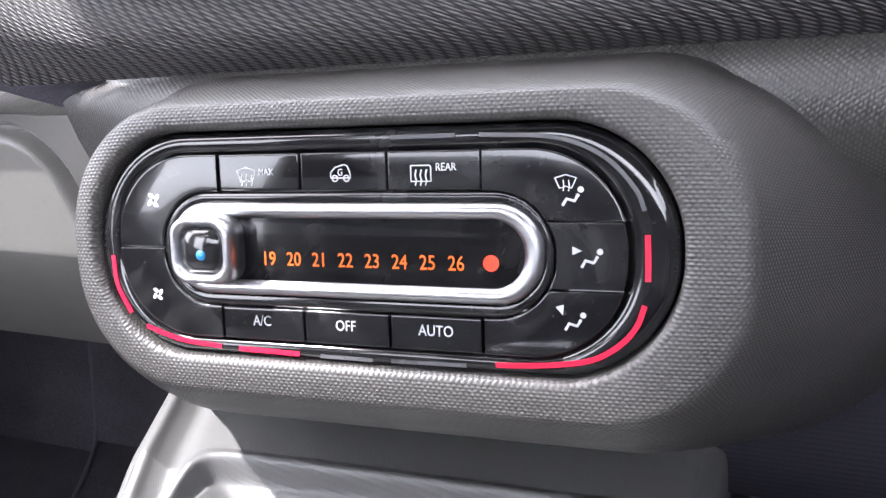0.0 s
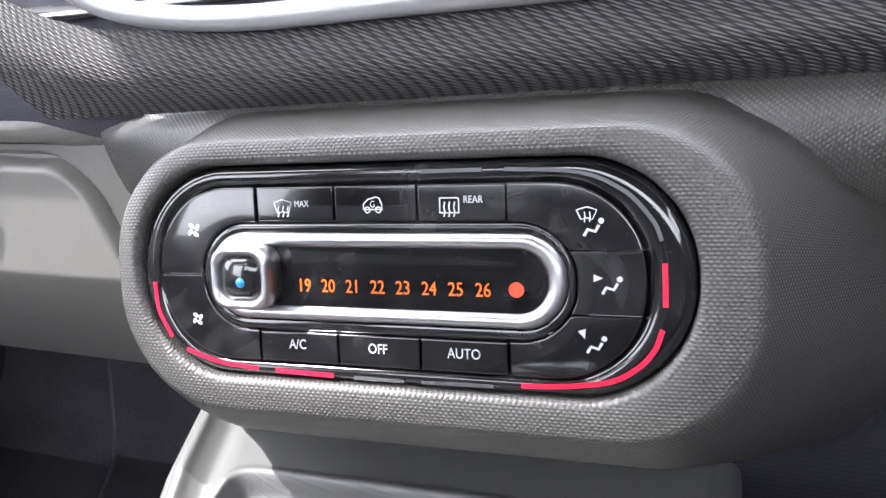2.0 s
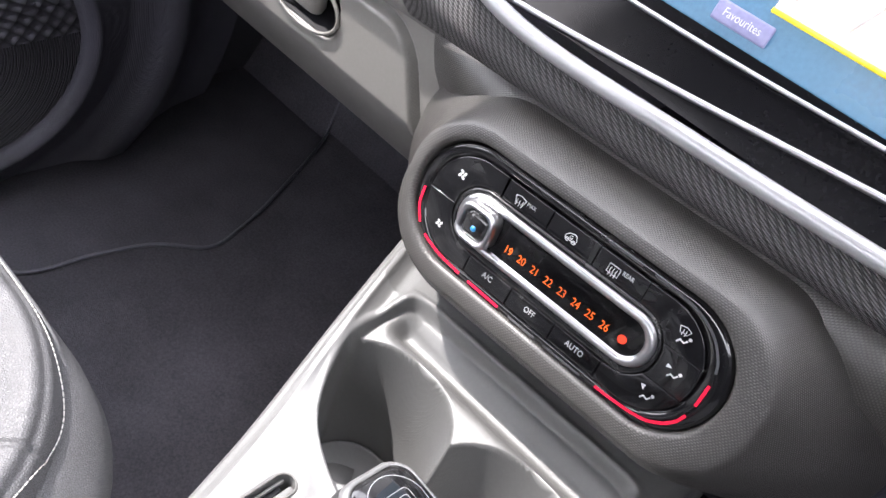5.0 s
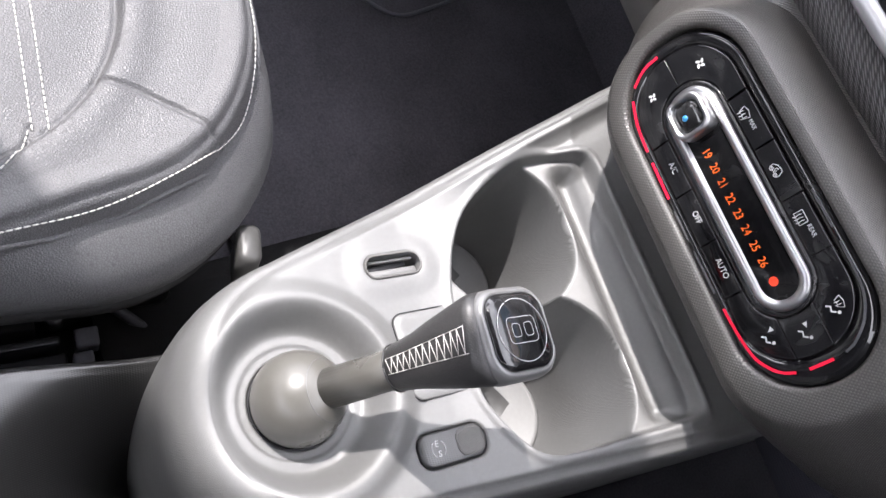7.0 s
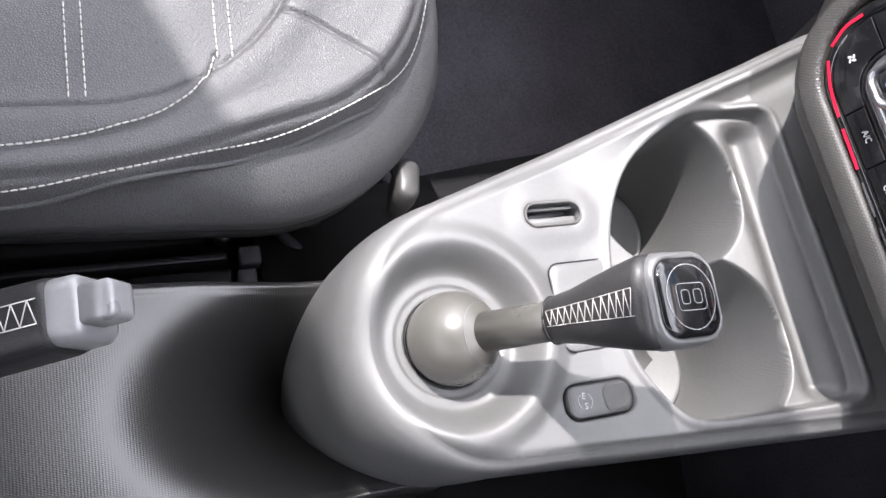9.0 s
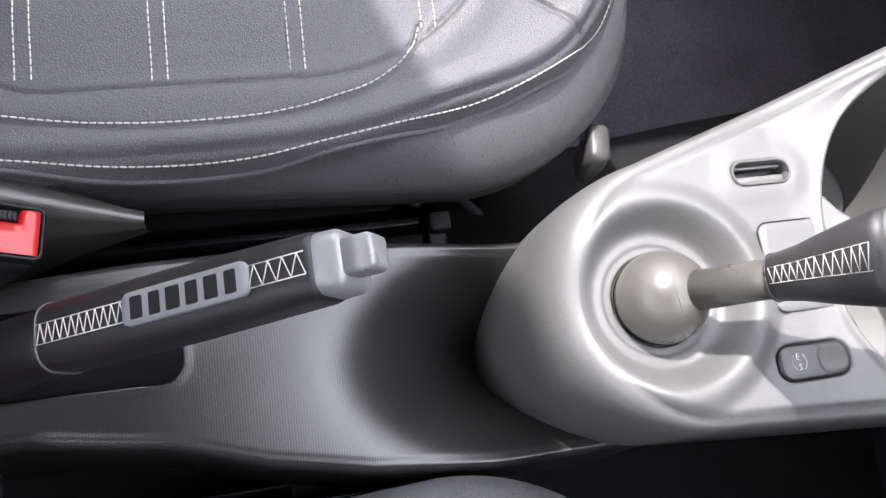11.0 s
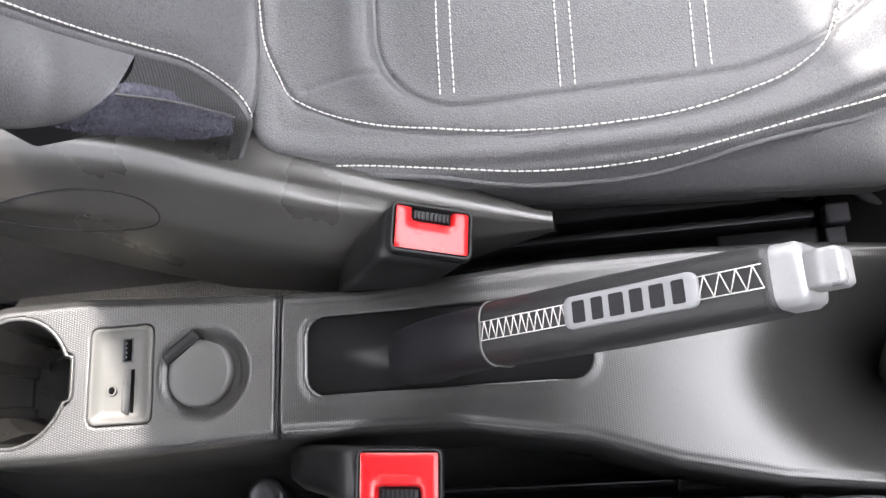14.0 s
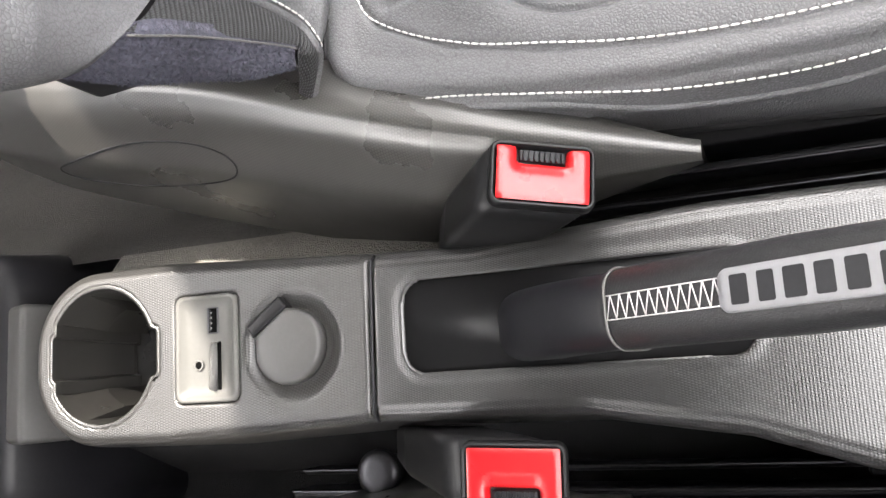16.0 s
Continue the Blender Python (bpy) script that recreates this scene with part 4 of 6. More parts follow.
buckle((-0.0525, -0.3215, 0.3125), (0.005, 0.036, -0.018), (0.024, 0.0, 0.003), (0.10, -0.28), -1, "seat belt buckle with red button beside the passenger seat")
buckle((0.0755, -0.3480, 0.302), (0.002, 0.038, -0.006), (0.024, 0.0, -0.002), (0.0, -0.75), 1, "seat belt buckle with red button beside the driver seat")

# ---- climate panel ----
cp = thing("climate_panel", onp(0, 0), "gloss black climate control panel with buttons and temperature slider", "control panel")
bm = bmesh.new()
sheet(bm, ring_rows([(-7, 3.5, 95.4, 35.9, 35, -8), (-7, 3.5, 95.2, 35.7, 34.8, -1.6), (-7.2, 3.4, 94.2, 34.8, 34, -0.4), (-7.8, 3.2, 91.5, 33.2, 32, 0.3), (-8.6, 3.0, 88.0, 31.6, 30, 0.0), (-9.4, 2.8, 85.0, 30.4, 28.8, -0.8), (-9.7, 2.7, 84.6, 30.0, 28.4, -2.0), (-9.7, 2.7, 84.0, 29.5, 28, -3.0)], 18), True, True)
part("bezel", bm, GLOSS, cp)

GRP, RNG = (-9.7, 2.7, 84.1, 29.7, 28.1), (-10.9, 2.2, 65.2, 18.4, 17.6)


def edge_at(shape, cu, cv, a):
    """Where a ray from (cu, cv) at the angle a leaves a rounded rectangle."""
    lo, hi = 0.0, 200.0
    for _ in range(30):
        r = (lo + hi) / 2
        if float(rrect(np.float64(cu + r * math.cos(a)), np.float64(cv + r * math.sin(a)), *shape)) < 0:
            lo = r
        else:
            hi = r
    return cu + lo * math.cos(a), cv + lo * math.sin(a)


def button(inner, outer, name="button"):
    """A key between two edges, with rounded rims."""
    bm = bmesh.new()
    near = lambda a, b, q: (a[0] + (b[0] - a[0]) * q, a[1] + (b[1] - a[1]) * q)
    inner, outer = ([e[0], near(e[0], e[1], 0.05), near(e[0], e[1], 0.10), near(e[0], e[1], 0.15), *e[1:-1], near(e[-1], e[-2], 0.15), near(e[-1], e[-2], 0.10), near(e[-1], e[-2], 0.05), e[-1]] for e in (inner, outer))
    n = len(inner)
    rows = []
    for k in range(n):
        (iu, iv), (ou, ov) = inner[k], outer[k]
        d = math.hypot(ou - iu, ov - iv) or 1
        row = []
        for dist, out in ((0, -2.6), (0, 0.0), (0.12, 0.28), (0.4, 0.40), (0.8, 0.43), (d / 2, 0.48), (d - 0.8, 0.43), (d - 0.4, 0.40), (d - 0.12, 0.28), (d, 0.0), (d, -2.6)):
            t = min(max(dist / d, 0), 1)
            row.append((iu + (ou - iu) * t, iv + (ov - iv) * t, out if 0 < k < n - 1 or out < 0 else out - 0.3))
        rows.append(row)
    first = [(u, v, -2.6) for u, v, o in rows[0]]
    last = [(u, v, -2.6) for u, v, o in rows[-1]]
    sheet(bm, [[onp(*p) for p in row] for row in (first, *rows, last)])
    return part(name, bm, GLOSS, cp)


gap = 0.35
keys = {}
for label, u0, u1, v0, v1 in (("max", -53.6, -24.4, 20.9, 32.3), ("eco", -24.4, 4.5, 20.9, 32.3), ("rear", 4.5, 33.5, 20.9, 32.3), ("ac", -54.9, -25.2, -26.9, -16.5), ("off", -25.2, 3.9, -26.9, -16.5), ("auto", 3.9, 33.0, -26.9, -16.5)):
    us = [u0 + gap + (u1 - u0 - 2 * gap) * k / 6 for k in range(7)]
    keys[label] = button([(u, v0) for u in us], [(u, v1) for u in us])
angles = [math.radians(90 + 90 * k / 18) for k in range(19)]
inn, out = [edge_at(RNG, -54, 2.4, a) for a in angles], [edge_at(GRP, -54, 2.4, a) for a in angles]
keys["fan_up"] = button([(u - gap, max(v, 2.4 + gap)) for u, v in inn], [(u - gap, max(v, 2.4 + gap)) for u, v in out])
inn, out = [edge_at(RNG, -55, 2.4, -a) for a in angles], [edge_at(GRP, -55, 2.4, -a) for a in angles]
keys["fan_down"] = button([(u - gap, min(v, 2.4 - gap)) for u, v in inn], [(u - gap, min(v, 2.4 - gap)) for u, v in out])
angles = [math.radians(90 - 80 * k / 18) for k in range(19)]
inn, out = [edge_at(RNG, 33.3, 2.4, a) for a in angles], [edge_at(GRP, 33.3, 2.4, a) for a in angles]
keys["screen_air"] = button([(u + gap, max(v, 12.0 + gap)) for u, v in inn], [(u + gap, max(v, 12.0 + gap)) for u, v in out])
inn, out = [edge_at(RNG, 33.3, 2.4, -a) for a in angles], [edge_at(GRP, 33.3, 2.4, -a) for a in angles]
keys["foot_air"] = button([(u + gap, min(v, -7.3 - gap)) for u, v in inn], [(u + gap, min(v, -7.3 - gap)) for u, v in out])
vs = [-7.3 + gap + (19.3 - 2 * gap) * k / 8 for k in range(9)]
keys["face_air"] = button([(edge_at(RNG, 0, v, 0)[0] + 0.4, v) for v in vs], [(edge_at(GRP, 0, v, 0)[0], v) for v in vs])

bm = bmesh.new()
sheet(bm, ring_rows([(-10.9, 2.2, 64.9, 18.1, 17.3, -2.5), (-10.9, 2.2, 64.7, 17.9, 17.2, 0.4), (-10.8, 2.3, 63.8, 16.6, 15.9, 0.9), (-10.7, 2.4, 62.6, 15.0, 14.4, 0.4)], 18), True)
part("slider_surround", bm, GLOSS, cp)
bm = bmesh.new()
sheet(bm, ring_rows([(-10.7, 2.5, 62.4, 14.8, 14.2, 0.2), (-10.7, 2.5, 61.9, 14.3, 13.8, 1.3), (-10.7, 2.5, 61.0, 13.5, 13.1, 2.1), (-10.7, 2.5, 59.6, 12.3, 11.9, 2.4), (-10.7, 2.5, 58.2, 11.1, 10.7, 2.0), (-10.7, 2.5, 56.7, 9.9, 9.6, 0.8), (-10.7, 2.5, 56.4, 9.7, 9.4, -1.2)], 18), True)
part("slider_ring", bm, CHROME, cp, "satin chrome ring")
bm = bmesh.new()
sheet(bm, ring_rows([(-10.7, 2.5, 56.9, 10.1, 9.8, 0.6), (-10.7, 2.5, 50, 5, 4.8, 0.6)], 18), True, True)
scale_plate = part("scale_window", bm, GLOSS, cp, "gloss black temperature scale", smooth=False)
# slider knob
bm = bmesh.new()
K = PANEL @ Matrix.Translation((-0.0565, 0.0027, 0))
loft(bm, K, [(0.0112, 0.0107, 0.006, -0.001), (0.0112, 0.0107, 0.006, 0.006), (0.0109, 0.0104, 0.006, 0.0085), (0.0100, 0.0096, 0.0055, 0.0096), (0.0090, 0.0086, 0.005, 0.0094), (0.0080, 0.0076, 0.0048, 0.0080), (0.0077, 0.0073, 0.0046, 0.0060)], 10)
knob = part("slider_knob", bm, CHROME, cp, "chrome framed slider knob")
bm = bmesh.new()
loft(bm, K, [(0.0078, 0.0074, 0.0046, 0.0062), (0.0076, 0.0072, 0.0046, 0.0072), (0.0066, 0.0062, 0.0044, 0.0082), (0.0046, 0.0043, 0.0036, 0.0088), (0.0018, 0.0017, 0.0014, 0.0091)], 8)
part("lens", bm, GLOSS, knob, "dark glass lens")
bm = bmesh.new()
bmesh.ops.create_uvsphere(bm, u_segments=16, v_segments=10, radius=0.0019, matrix=K @ Matrix.Translation((0.0006, -0.0014, 0.0082)))
part("blue_mark", bm, lamp_material("blue_mark", (0.02, 0.16, 0.35), 0.15), knob, "small blue mark")


# prints
def stroke(bm, pts, w, n):
    """A flat line of the width w along points on the panel, in millimetres."""
    w = w if w > 1.1 else 0.76 * w
    p = [Vector((*q, 0)) for q in pts]
    rows = []
    for i, q in enumerate(p):
        way = (p[min(i + 1, len(p) - 1)] - p[max(i - 1, 0)]).normalized()
        side = Vector((-way.y, way.x, 0)) * w / 2
        rows.append([onp(*(q - side).xy, n - 0.2), onp(*(q - side).xy, n), onp(*(q + side).xy, n), onp(*(q + side).xy, n - 0.2)])
    sheet(bm, rows)


def blob(bm, cu, cv, ru, rv, turn, n, k=14):
    c, s = math.cos(turn), math.sin(turn)
    ring = [(cu + ru * math.cos(a) * c - rv * math.sin(a) * s, cv + ru * math.cos(a) * s + rv * math.sin(a) * c) for a in (2 * math.pi * i / k for i in range(k))]
    sheet(bm, [[onp(u, v, n - 0.2) for u, v in ring], [onp(u, v, n) for u, v in ring]], True, True)


def fan(bm, cu, cv, r, n):
    for k in range(4):
        a = math.pi / 2 * k + 0.5
        blob(bm, cu + 0.58 * r * math.cos(a), cv + 0.58 * r * math.sin(a), 0.46 * r, 0.26 * r, a + 0.55, n)


def sitter(bm, cu, cv, n):
    blob(bm, cu + 2.6, cv + 2.2, 0.85, 0.85, 0, n)
    stroke(bm, [(cu + 2.0, cv + 1.0), (cu + 0.9, cv - 0.9), (cu - 1.3, cv - 0.3), (cu - 2.4, cv - 2.2)], 1.1, n)


def wedge(bm, cu, cv, r, turn, n):
    """A small solid arrowhead."""
    ring = [(cu + r * q * math.cos(a + turn), cv + r * q * math.sin(a + turn)) for q, a in ((1.0, 0), (0.95, 2.3), (0.95, -2.3))]
    sheet(bm, [[onp(u, v, n - 0.2) for u, v in ring], [onp(u, v, n) for u, v in ring]], True, True)


P = 0.62
ink = {k: bmesh.new() for k in ("fan_up", "fan_down", "max", "eco", "rear", "screen_air", "face_air", "foot_air")}
fan(ink["fan_up"], -79.3, 18, 2.8, P)
fan(ink["fan_down"], -80, -13.4, 2.4, P)
wind = [(-46.5, 27.2), (-43.5, 28.2), (-40.0, 27.2), (-41.2, 23.6), (-43.4, 24.2), (-45.4, 23.6), (-46.5, 27.2)]
stroke(ink["max"], wind, 0.45, P)
for k in range(3):
    stroke(ink["max"], [(-45.2 + 1.8 * k, 22.4), (-44.8 + 1.8 * k, 23.6), (-45.2 + 1.8 * k, 24.8), (-44.8 + 1.8 * k, 26)], 0.45, P)
car = [(-14.6, 24.2), (-14.6, 26.2), (-12.6, 28.2), (-9.0, 29.2), (-7.6, 28.6), (-6.6, 26.2), (-6.4, 24.2), (-14.6, 24.2)]
car = [(-10.5 + 0.8 * (u + 10.5), 26.3 + 0.8 * (v - 26.3)) for u, v in car]
stroke(ink["eco"], car, 0.5, P)
for u in (-12.4, -8.6):
    stroke(ink["eco"], [(u + 0.9 * math.cos(a), 24.5 + 0.9 * math.sin(a)) for a in (2 * math.pi * k / 14 for k in range(15))], 0.5, P)
stroke(ink["rear"], [(12.2, 28), (18.0, 28), (18.4, 27.5), (18.4, 23.4), (12.2, 23.4), (12.2, 28)], 0.5, P)
for k in range(3):
    stroke(ink["rear"], [(13.5 + 1.6 * k, 22.2), (13.9 + 1.6 * k, 23.6), (13.5 + 1.6 * k, 25.2), (13.9 + 1.6 * k, 26.8)], 0.5, P)
sitter(ink["screen_air"], 59.0, 18.6, P)
stroke(ink["screen_air"], [(u - 2.5, v - 3.0) for u, v in ((57.0, 27.0), (60.0, 27.9), (62.9, 27.0), (61.6, 24.2), (60.0, 24.7), (58.3, 24.2), (57.0, 27.0))], 0.42, P)
for k in range(2):
    stroke(ink["screen_air"], [(56.8 + 1.5 * k, 20.4), (57.0 + 1.5 * k, 21.8), (56.8 + 1.5 * k, 23.4)], 0.42, P)
sitter(ink["face_air"], 64.2, 1.6, P)
wedge(ink["face_air"], 60.3, 4.0, 1.6, 0.0, P)
sitter(ink["foot_air"], 59.6, -16.2, P)
wedge(ink["foot_air"], 56.0, -12.6, 1.7, -1.25, P)
for k, b in ink.items():
    part("icon", b, WHITE, keys[k], "white printed icon", smooth=False)


def on_panel(u, v, n):
    return PANEL @ Matrix.Translation((u / 1000, v / 1000, n / 1000))


for text, key, u, v, size in (("A/C", "ac", -40.3, -20.7, 4.7), ("OFF", "off", -10.8, -20.9, 4.7), ("AUTO", "auto", 18.7, -20.9, 4.7), ("MAX", "max", -36.2, 26.6, 3.0), ("REAR", "rear", 23.0, 27.4, 3.2), ("G", "eco", -10.6, 26.2, 3.0)):
    letters(text, size / 1000, on_panel(u, v, P), WHITE, keys[key])
for k in range(8):
    letters(str(19 + k), 0.0062, on_panel(-36.6 + 8.87 * k, -0.6, 0.66), ORANGE, scale_plate, "numeral")
bm = bmesh.new()
blob(bm, 36.0, -0.1, 2.35, 2.35, 0, 0.70, 28)
part("red_dot", bm, REDDOT, scale_plate, "glowing red dot", smooth=False)


def curve2(pts, n=8):
    return [tuple(p.xy) for p in smooth_path([(*q, 0) for q in pts], n)]


for pts in ([(79.4, 8.6), (79.6, 2), (79.6, -4)], [(78.8, -10.6), (76.6, -16.6), (72.2, -21.9), (65, -26.4), (55.8, -28.4), (46, -29.4), (36.9, -29.8)], [(-97.4, -0.7), (-96.4, -11.0), (-91.4, -20.3)], [(-85.5, -24.6), (-72, -28.4), (-56.1, -29.9)], [(-49.5, -30.2), (-27.3, -30.7)]):
    bm = bmesh.new()
    stroke(bm, curve2(pts), 1.5, 0.62)
    part("light_line", bm, REDLINE, cp, "glowing red line", smooth=False)
UNLIT = material("unlit_line", (0.10, 0.10, 0.105), 0.3, spread=0.1)
for pts in ([(6, 36.3), (26, 36.4)], [(33, 36.4), (55, 35.0), (68, 29.5), (76, 21), (78.6, 15)], [(4, -30.9), (28, -30.6)], [(-20, -30.9), (-2, -31)]):
    bm = bmesh.new()
    stroke(bm, curve2(pts), 1.2, 0.58)
    part("unlit_line", bm, UNLIT, cp, "dark grey unlit line", smooth=False)

# ---- fittings of the front console ----
TOP = 0.330
bm = bmesh.new()
tube(bm, [Vector((-0.0372 + x, 0.0755 + y, TOP + 0.0012)) for x, y in outline(0.0066, 0.0172, 0.0064, 8)] + [Vector((-0.0372 + 0.0066, 0.0755 + 0.0108, TOP + 0.0012))], 0.0008, 6, False)
slot_rim = part("slot_rim", bm, TRIM_GREY, fc, "grey rim of the card slot")
bm = bmesh.new()
box(bm, pose(-0.0338, 0.0755, TOP - 0.0035), 0.0050, 0.030, 0.003, 0.0012)
part("slot_lip", bm, SILVER, slot_rim)
bm = bmesh.new()
box(bm, pose(-0.0412, 0.0755, TOP - 0.0035), 0.0018, 0.028, 0.003, 0.0006)
part("slot_lip", bm, SILVER, slot_rim)
bm = bmesh.new()
box(bm, pose(-0.0385, 0.0720, TOP - 0.006, 0, 0, 8), 0.0045, 0.028, 0.0012, 0.0004)
part("slot_flap", bm, BLACK, slot_rim)

bm = bmesh.new()
SW = pose(0.0675, 0.0785, TOP - 0.0035)
loft(bm, SW, [(0.0092, 0.0204, 0.007, -0.003), (0.0092, 0.0204, 0.007, 0.002), (0.0086, 0.0198, 0.0066, 0.0038), (0.0078, 0.0190, 0.006, 0.0042), (0.004, 0.015, 0.003, 0.0043)], 8)
switch = part("mode_switch", bm, TUNNEL, fc, "dark grey rocker switch")
bm = bmesh.new()
loft(bm, pose(0.0675, 0.0885, TOP + 0.0008), [(0.0074, 0.0085, 0.005, -0.0006), (0.0072, 0.0083, 0.005, 0.0006), (0.0055, 0.0066, 0.004, 0.0002)], 8)
part("finger_dish", bm, TRIM_GREY, switch)
letters("E", 0.0048, pose(0.0648, 0.0685, TOP + 0.0010, 0, 0, 82), WHITE, switch, squeeze=1.0)
letters("S", 0.0048, pose(0.0702, 0.0690, TOP + 0.0010, 0, 0, 82), WHITE, switch, squeeze=1.0)
bm = bmesh.new()
for s in (-1, 1):
    tube(bm, [Vector((0.0675 + 0.0046 * math.cos(a), 0.0690 + s * 0.0040 * math.sin(a) , TOP + 0.0010)) for a in (0.6 + 1.9 * k / 8 for k in range(9))], 0.00025, 4)
part("arrows", bm, WHITE, switch, smooth=False)

bm = bmesh.new()
loft(bm, pose(0.0165, 0.0845, TOP), [(0.0245, 0.0198, 0.006, -0.001), (0.0245, 0.0198, 0.006, 0.0006), (0.0240, 0.0193, 0.006, 0.0011), (0.02, 0.015, 0.004, 0.0012)], 8)
part("small_lid", bm, SILVER, fc)
bm = bmesh.new()
tube(bm, [Vector((0.0165 + x, 0.0845 + y, TOP + 0.0006)) for x, y in outline(0.0250, 0.0203, 0.0065, 8)], 0.0004, 5)
part("lid_joint", bm, BLACK, fc)
# black ring standing in for the dark gap round the ball
bm = bmesh.new()
tube(bm, [Vector((G[0] + 0.0241 * math.cos(a), G[1] + 0.0241 * math.sin(a), TOP - 0.0134)) for a in (2 * math.pi * k / 48 for k in range(49))], 0.0007, 6, False)
part("ball_gap", bm, BLACK, fc)
# round mats in the cups
for cx, cy, r in ((-0.052, 0.163, 0.0355), (0.047, 0.166, 0.037)):
    bm = bmesh.new()
    rows = [[Vector(rise((cx + q * math.cos(a), cy + q * math.sin(a), TOP + z))) for a in (2 * math.pi * k / 40 for k in range(40))] for q, z in ((r, -0.102), (r - 0.0015, -0.1005), (r - 0.004, -0.1015), (0.004, -0.1015))]
    sheet(bm, rows, True, True)
    part("cup_mat", bm, SILVER, fc)

# ---- gear lever trimmings ----


def zigzag(m, z0, z1, half, out, count, name, parent, r=0.00024):
    """Crossed lacing with two rails on the face x = out of the pose m."""
    bm = bmesh.new()
    h = [half] * 2 if isinstance(half, (int, float)) else half
    o = [out] * 2 if isinstance(out, (int, float)) else out
    pts = []
    for k in range(2 * count + 1):
        t = k / (2 * count)
        w = h[0] + (h[1] - h[0]) * t
        pts.append(m @ Vector((o[0] + (o[1] - o[0]) * t, w if k % 2 else -w, z0 + (z1 - z0) * t)))
    for a, b in zip(pts, pts[1:]):
        tube(bm, [a, b], r, 5)
    for s in (-1, 1):
        tube(bm, [m @ Vector((o[0], s * h[0], z0)), m @ Vector((o[1], s * h[1], z1))], r, 5)
    return part(name, bm, THREAD, parent, "white zigzag stitching")


zigzag(LEV, 0.061, 0.072, (0.0036, 0.0040), (0.0116, 0.0130), 3, "stitching", gl, 0.00018)
zigzag(LEV, 0.072, 0.084, (0.0040, 0.0046), (0.0130, 0.0157), 3, "stitching", gl, 0.00018)
zigzag(LEV, 0.084, 0.097, (0.0046, 0.0054), (0.0157, 0.0184), 3, "stitching", gl, 0.00018)
zigzag(LEV, 0.097, 0.108, (0.0054, 0.0060), (0.0184, 0.0206), 3, "stitching", gl, 0.00018)
bm = bmesh.new()
BR = frame_of((G[0], G[1], 0.325), way, (1, 0, 0))
tube(bm, [BR @ Vector((0.0246 * math.sin(0.72) * math.cos(a), 0.0246 * math.sin(0.72) * math.sin(a), 0.0246 * math.cos(0.72))) for a in (2 * math.pi * k / 48 for k in range(49))], 0.00022, 5, False)
part("ball_seam", bm, COLLAR, gl, "fine pale seam round the stick")
bm = bmesh.new()
tube(bm, [LEV @ Vector((x, y, 0.0590)) for x, y in outline(0.0114, 0.0114, 0.0112, 8)], 0.0005, 5)
part("grip_welt", bm, KNOB, gl)
# outlined emblem on the cap
bm = bmesh.new()
tube(bm, [KF @ Vector((0.0142 * math.cos(a), 0.0142 * math.sin(a), 0.0026)) for a in (2 * math.pi * k / 48 for k in range(49))], 0.00014, 4, False)
for hx, hy, dx, r in ((0.0085, 0.0058, 0.0, 0.0024), (0.0024, 0.0030, 0.0036, 0.0014), (0.0024, 0.0030, -0.0038, 0.0014)):
    pts = [KF @ Vector((dx + x, y, 0.0028)) for x, y in outline(hx, hy, r, 5)]
    tube(bm, pts + pts[:1], 0.00013, 4, False)
part("emblem", bm, WHITE, cap, "thin white ring emblem")

# ---- handbrake trimmings ----
zigzag(HB, 0.001, hlen * 0.36, 0.0045, -0.0156, 11, "stitching", hb)
zigzag(HB, hlen * 0.80, hlen - 0.002, 0.0045, -0.0155, 4, "stitching", hb)
bm = bmesh.new()
tube(bm, [HB @ Vector((x, y, 0.0)) for x, y in outline(0.0152, 0.0157, 0.010, 8)] + [HB @ Vector((0.0152, 0.0057, 0.0))], 0.0006, 5)
part("grip_welt", bm, TRIM_GREY, hb)
HT = HB @ Matrix.Translation((-0.0153, 0, hlen * 0.58)) @ Matrix.Rotation(radians(-90), 4, "Y")
bm = bmesh.new()
loft(bm, HT, [(hlen * 0.225, 0.0072, 0.004, -0.001), (hlen * 0.225, 0.0072, 0.004, 0.0009), (hlen * 0.221, 0.0067, 0.0036, 0.0015), (hlen * 0.2, 0.005, 0.002, 0.0015)], 8)
plate = part("name_plate", bm, BADGE, hb, "satin silver badge plate with dark marks")
for k in range(6):
    bm = bmesh.new()
    u = (k - 2.5) * 0.0094
    w = (0.0037, 0.0033, 0.0041, 0.0035, 0.0038, 0.0032)[k]
    loft(bm, HT @ Matrix.Translation((u, 0, 0)), [(0.86 * w, 0.0048, 0.0008, 0.0012), (0.86 * w, 0.0048, 0.0008, 0.00165)], 3)
    part("mark", bm, BLACK, plate, smooth=False)
bm = bmesh.new()
for k, y in enumerate((-0.262, -0.252)):
    tube(bm, [(-0.004, y, 0.2455), (0.028, y, 0.2455)], 0.0006, 5)
part("well_ribs", bm, TRIM_GREY, tc)

# ---- fittings of the tunnel console ----
RT = 0.278
bm = bmesh.new()
tube(bm, [(-0.0325, -0.4241, RT - 0.006), (-0.029, -0.4242, RT - 0.0016), (0.010, -0.4250, RT - 0.0012), (0.047, -0.4258, RT - 0.0016), (0.0512, -0.4259, RT - 0.007)], 0.0010, 6)
part("console_joint", bm, BLACK, tc)
bm = bmesh.new()
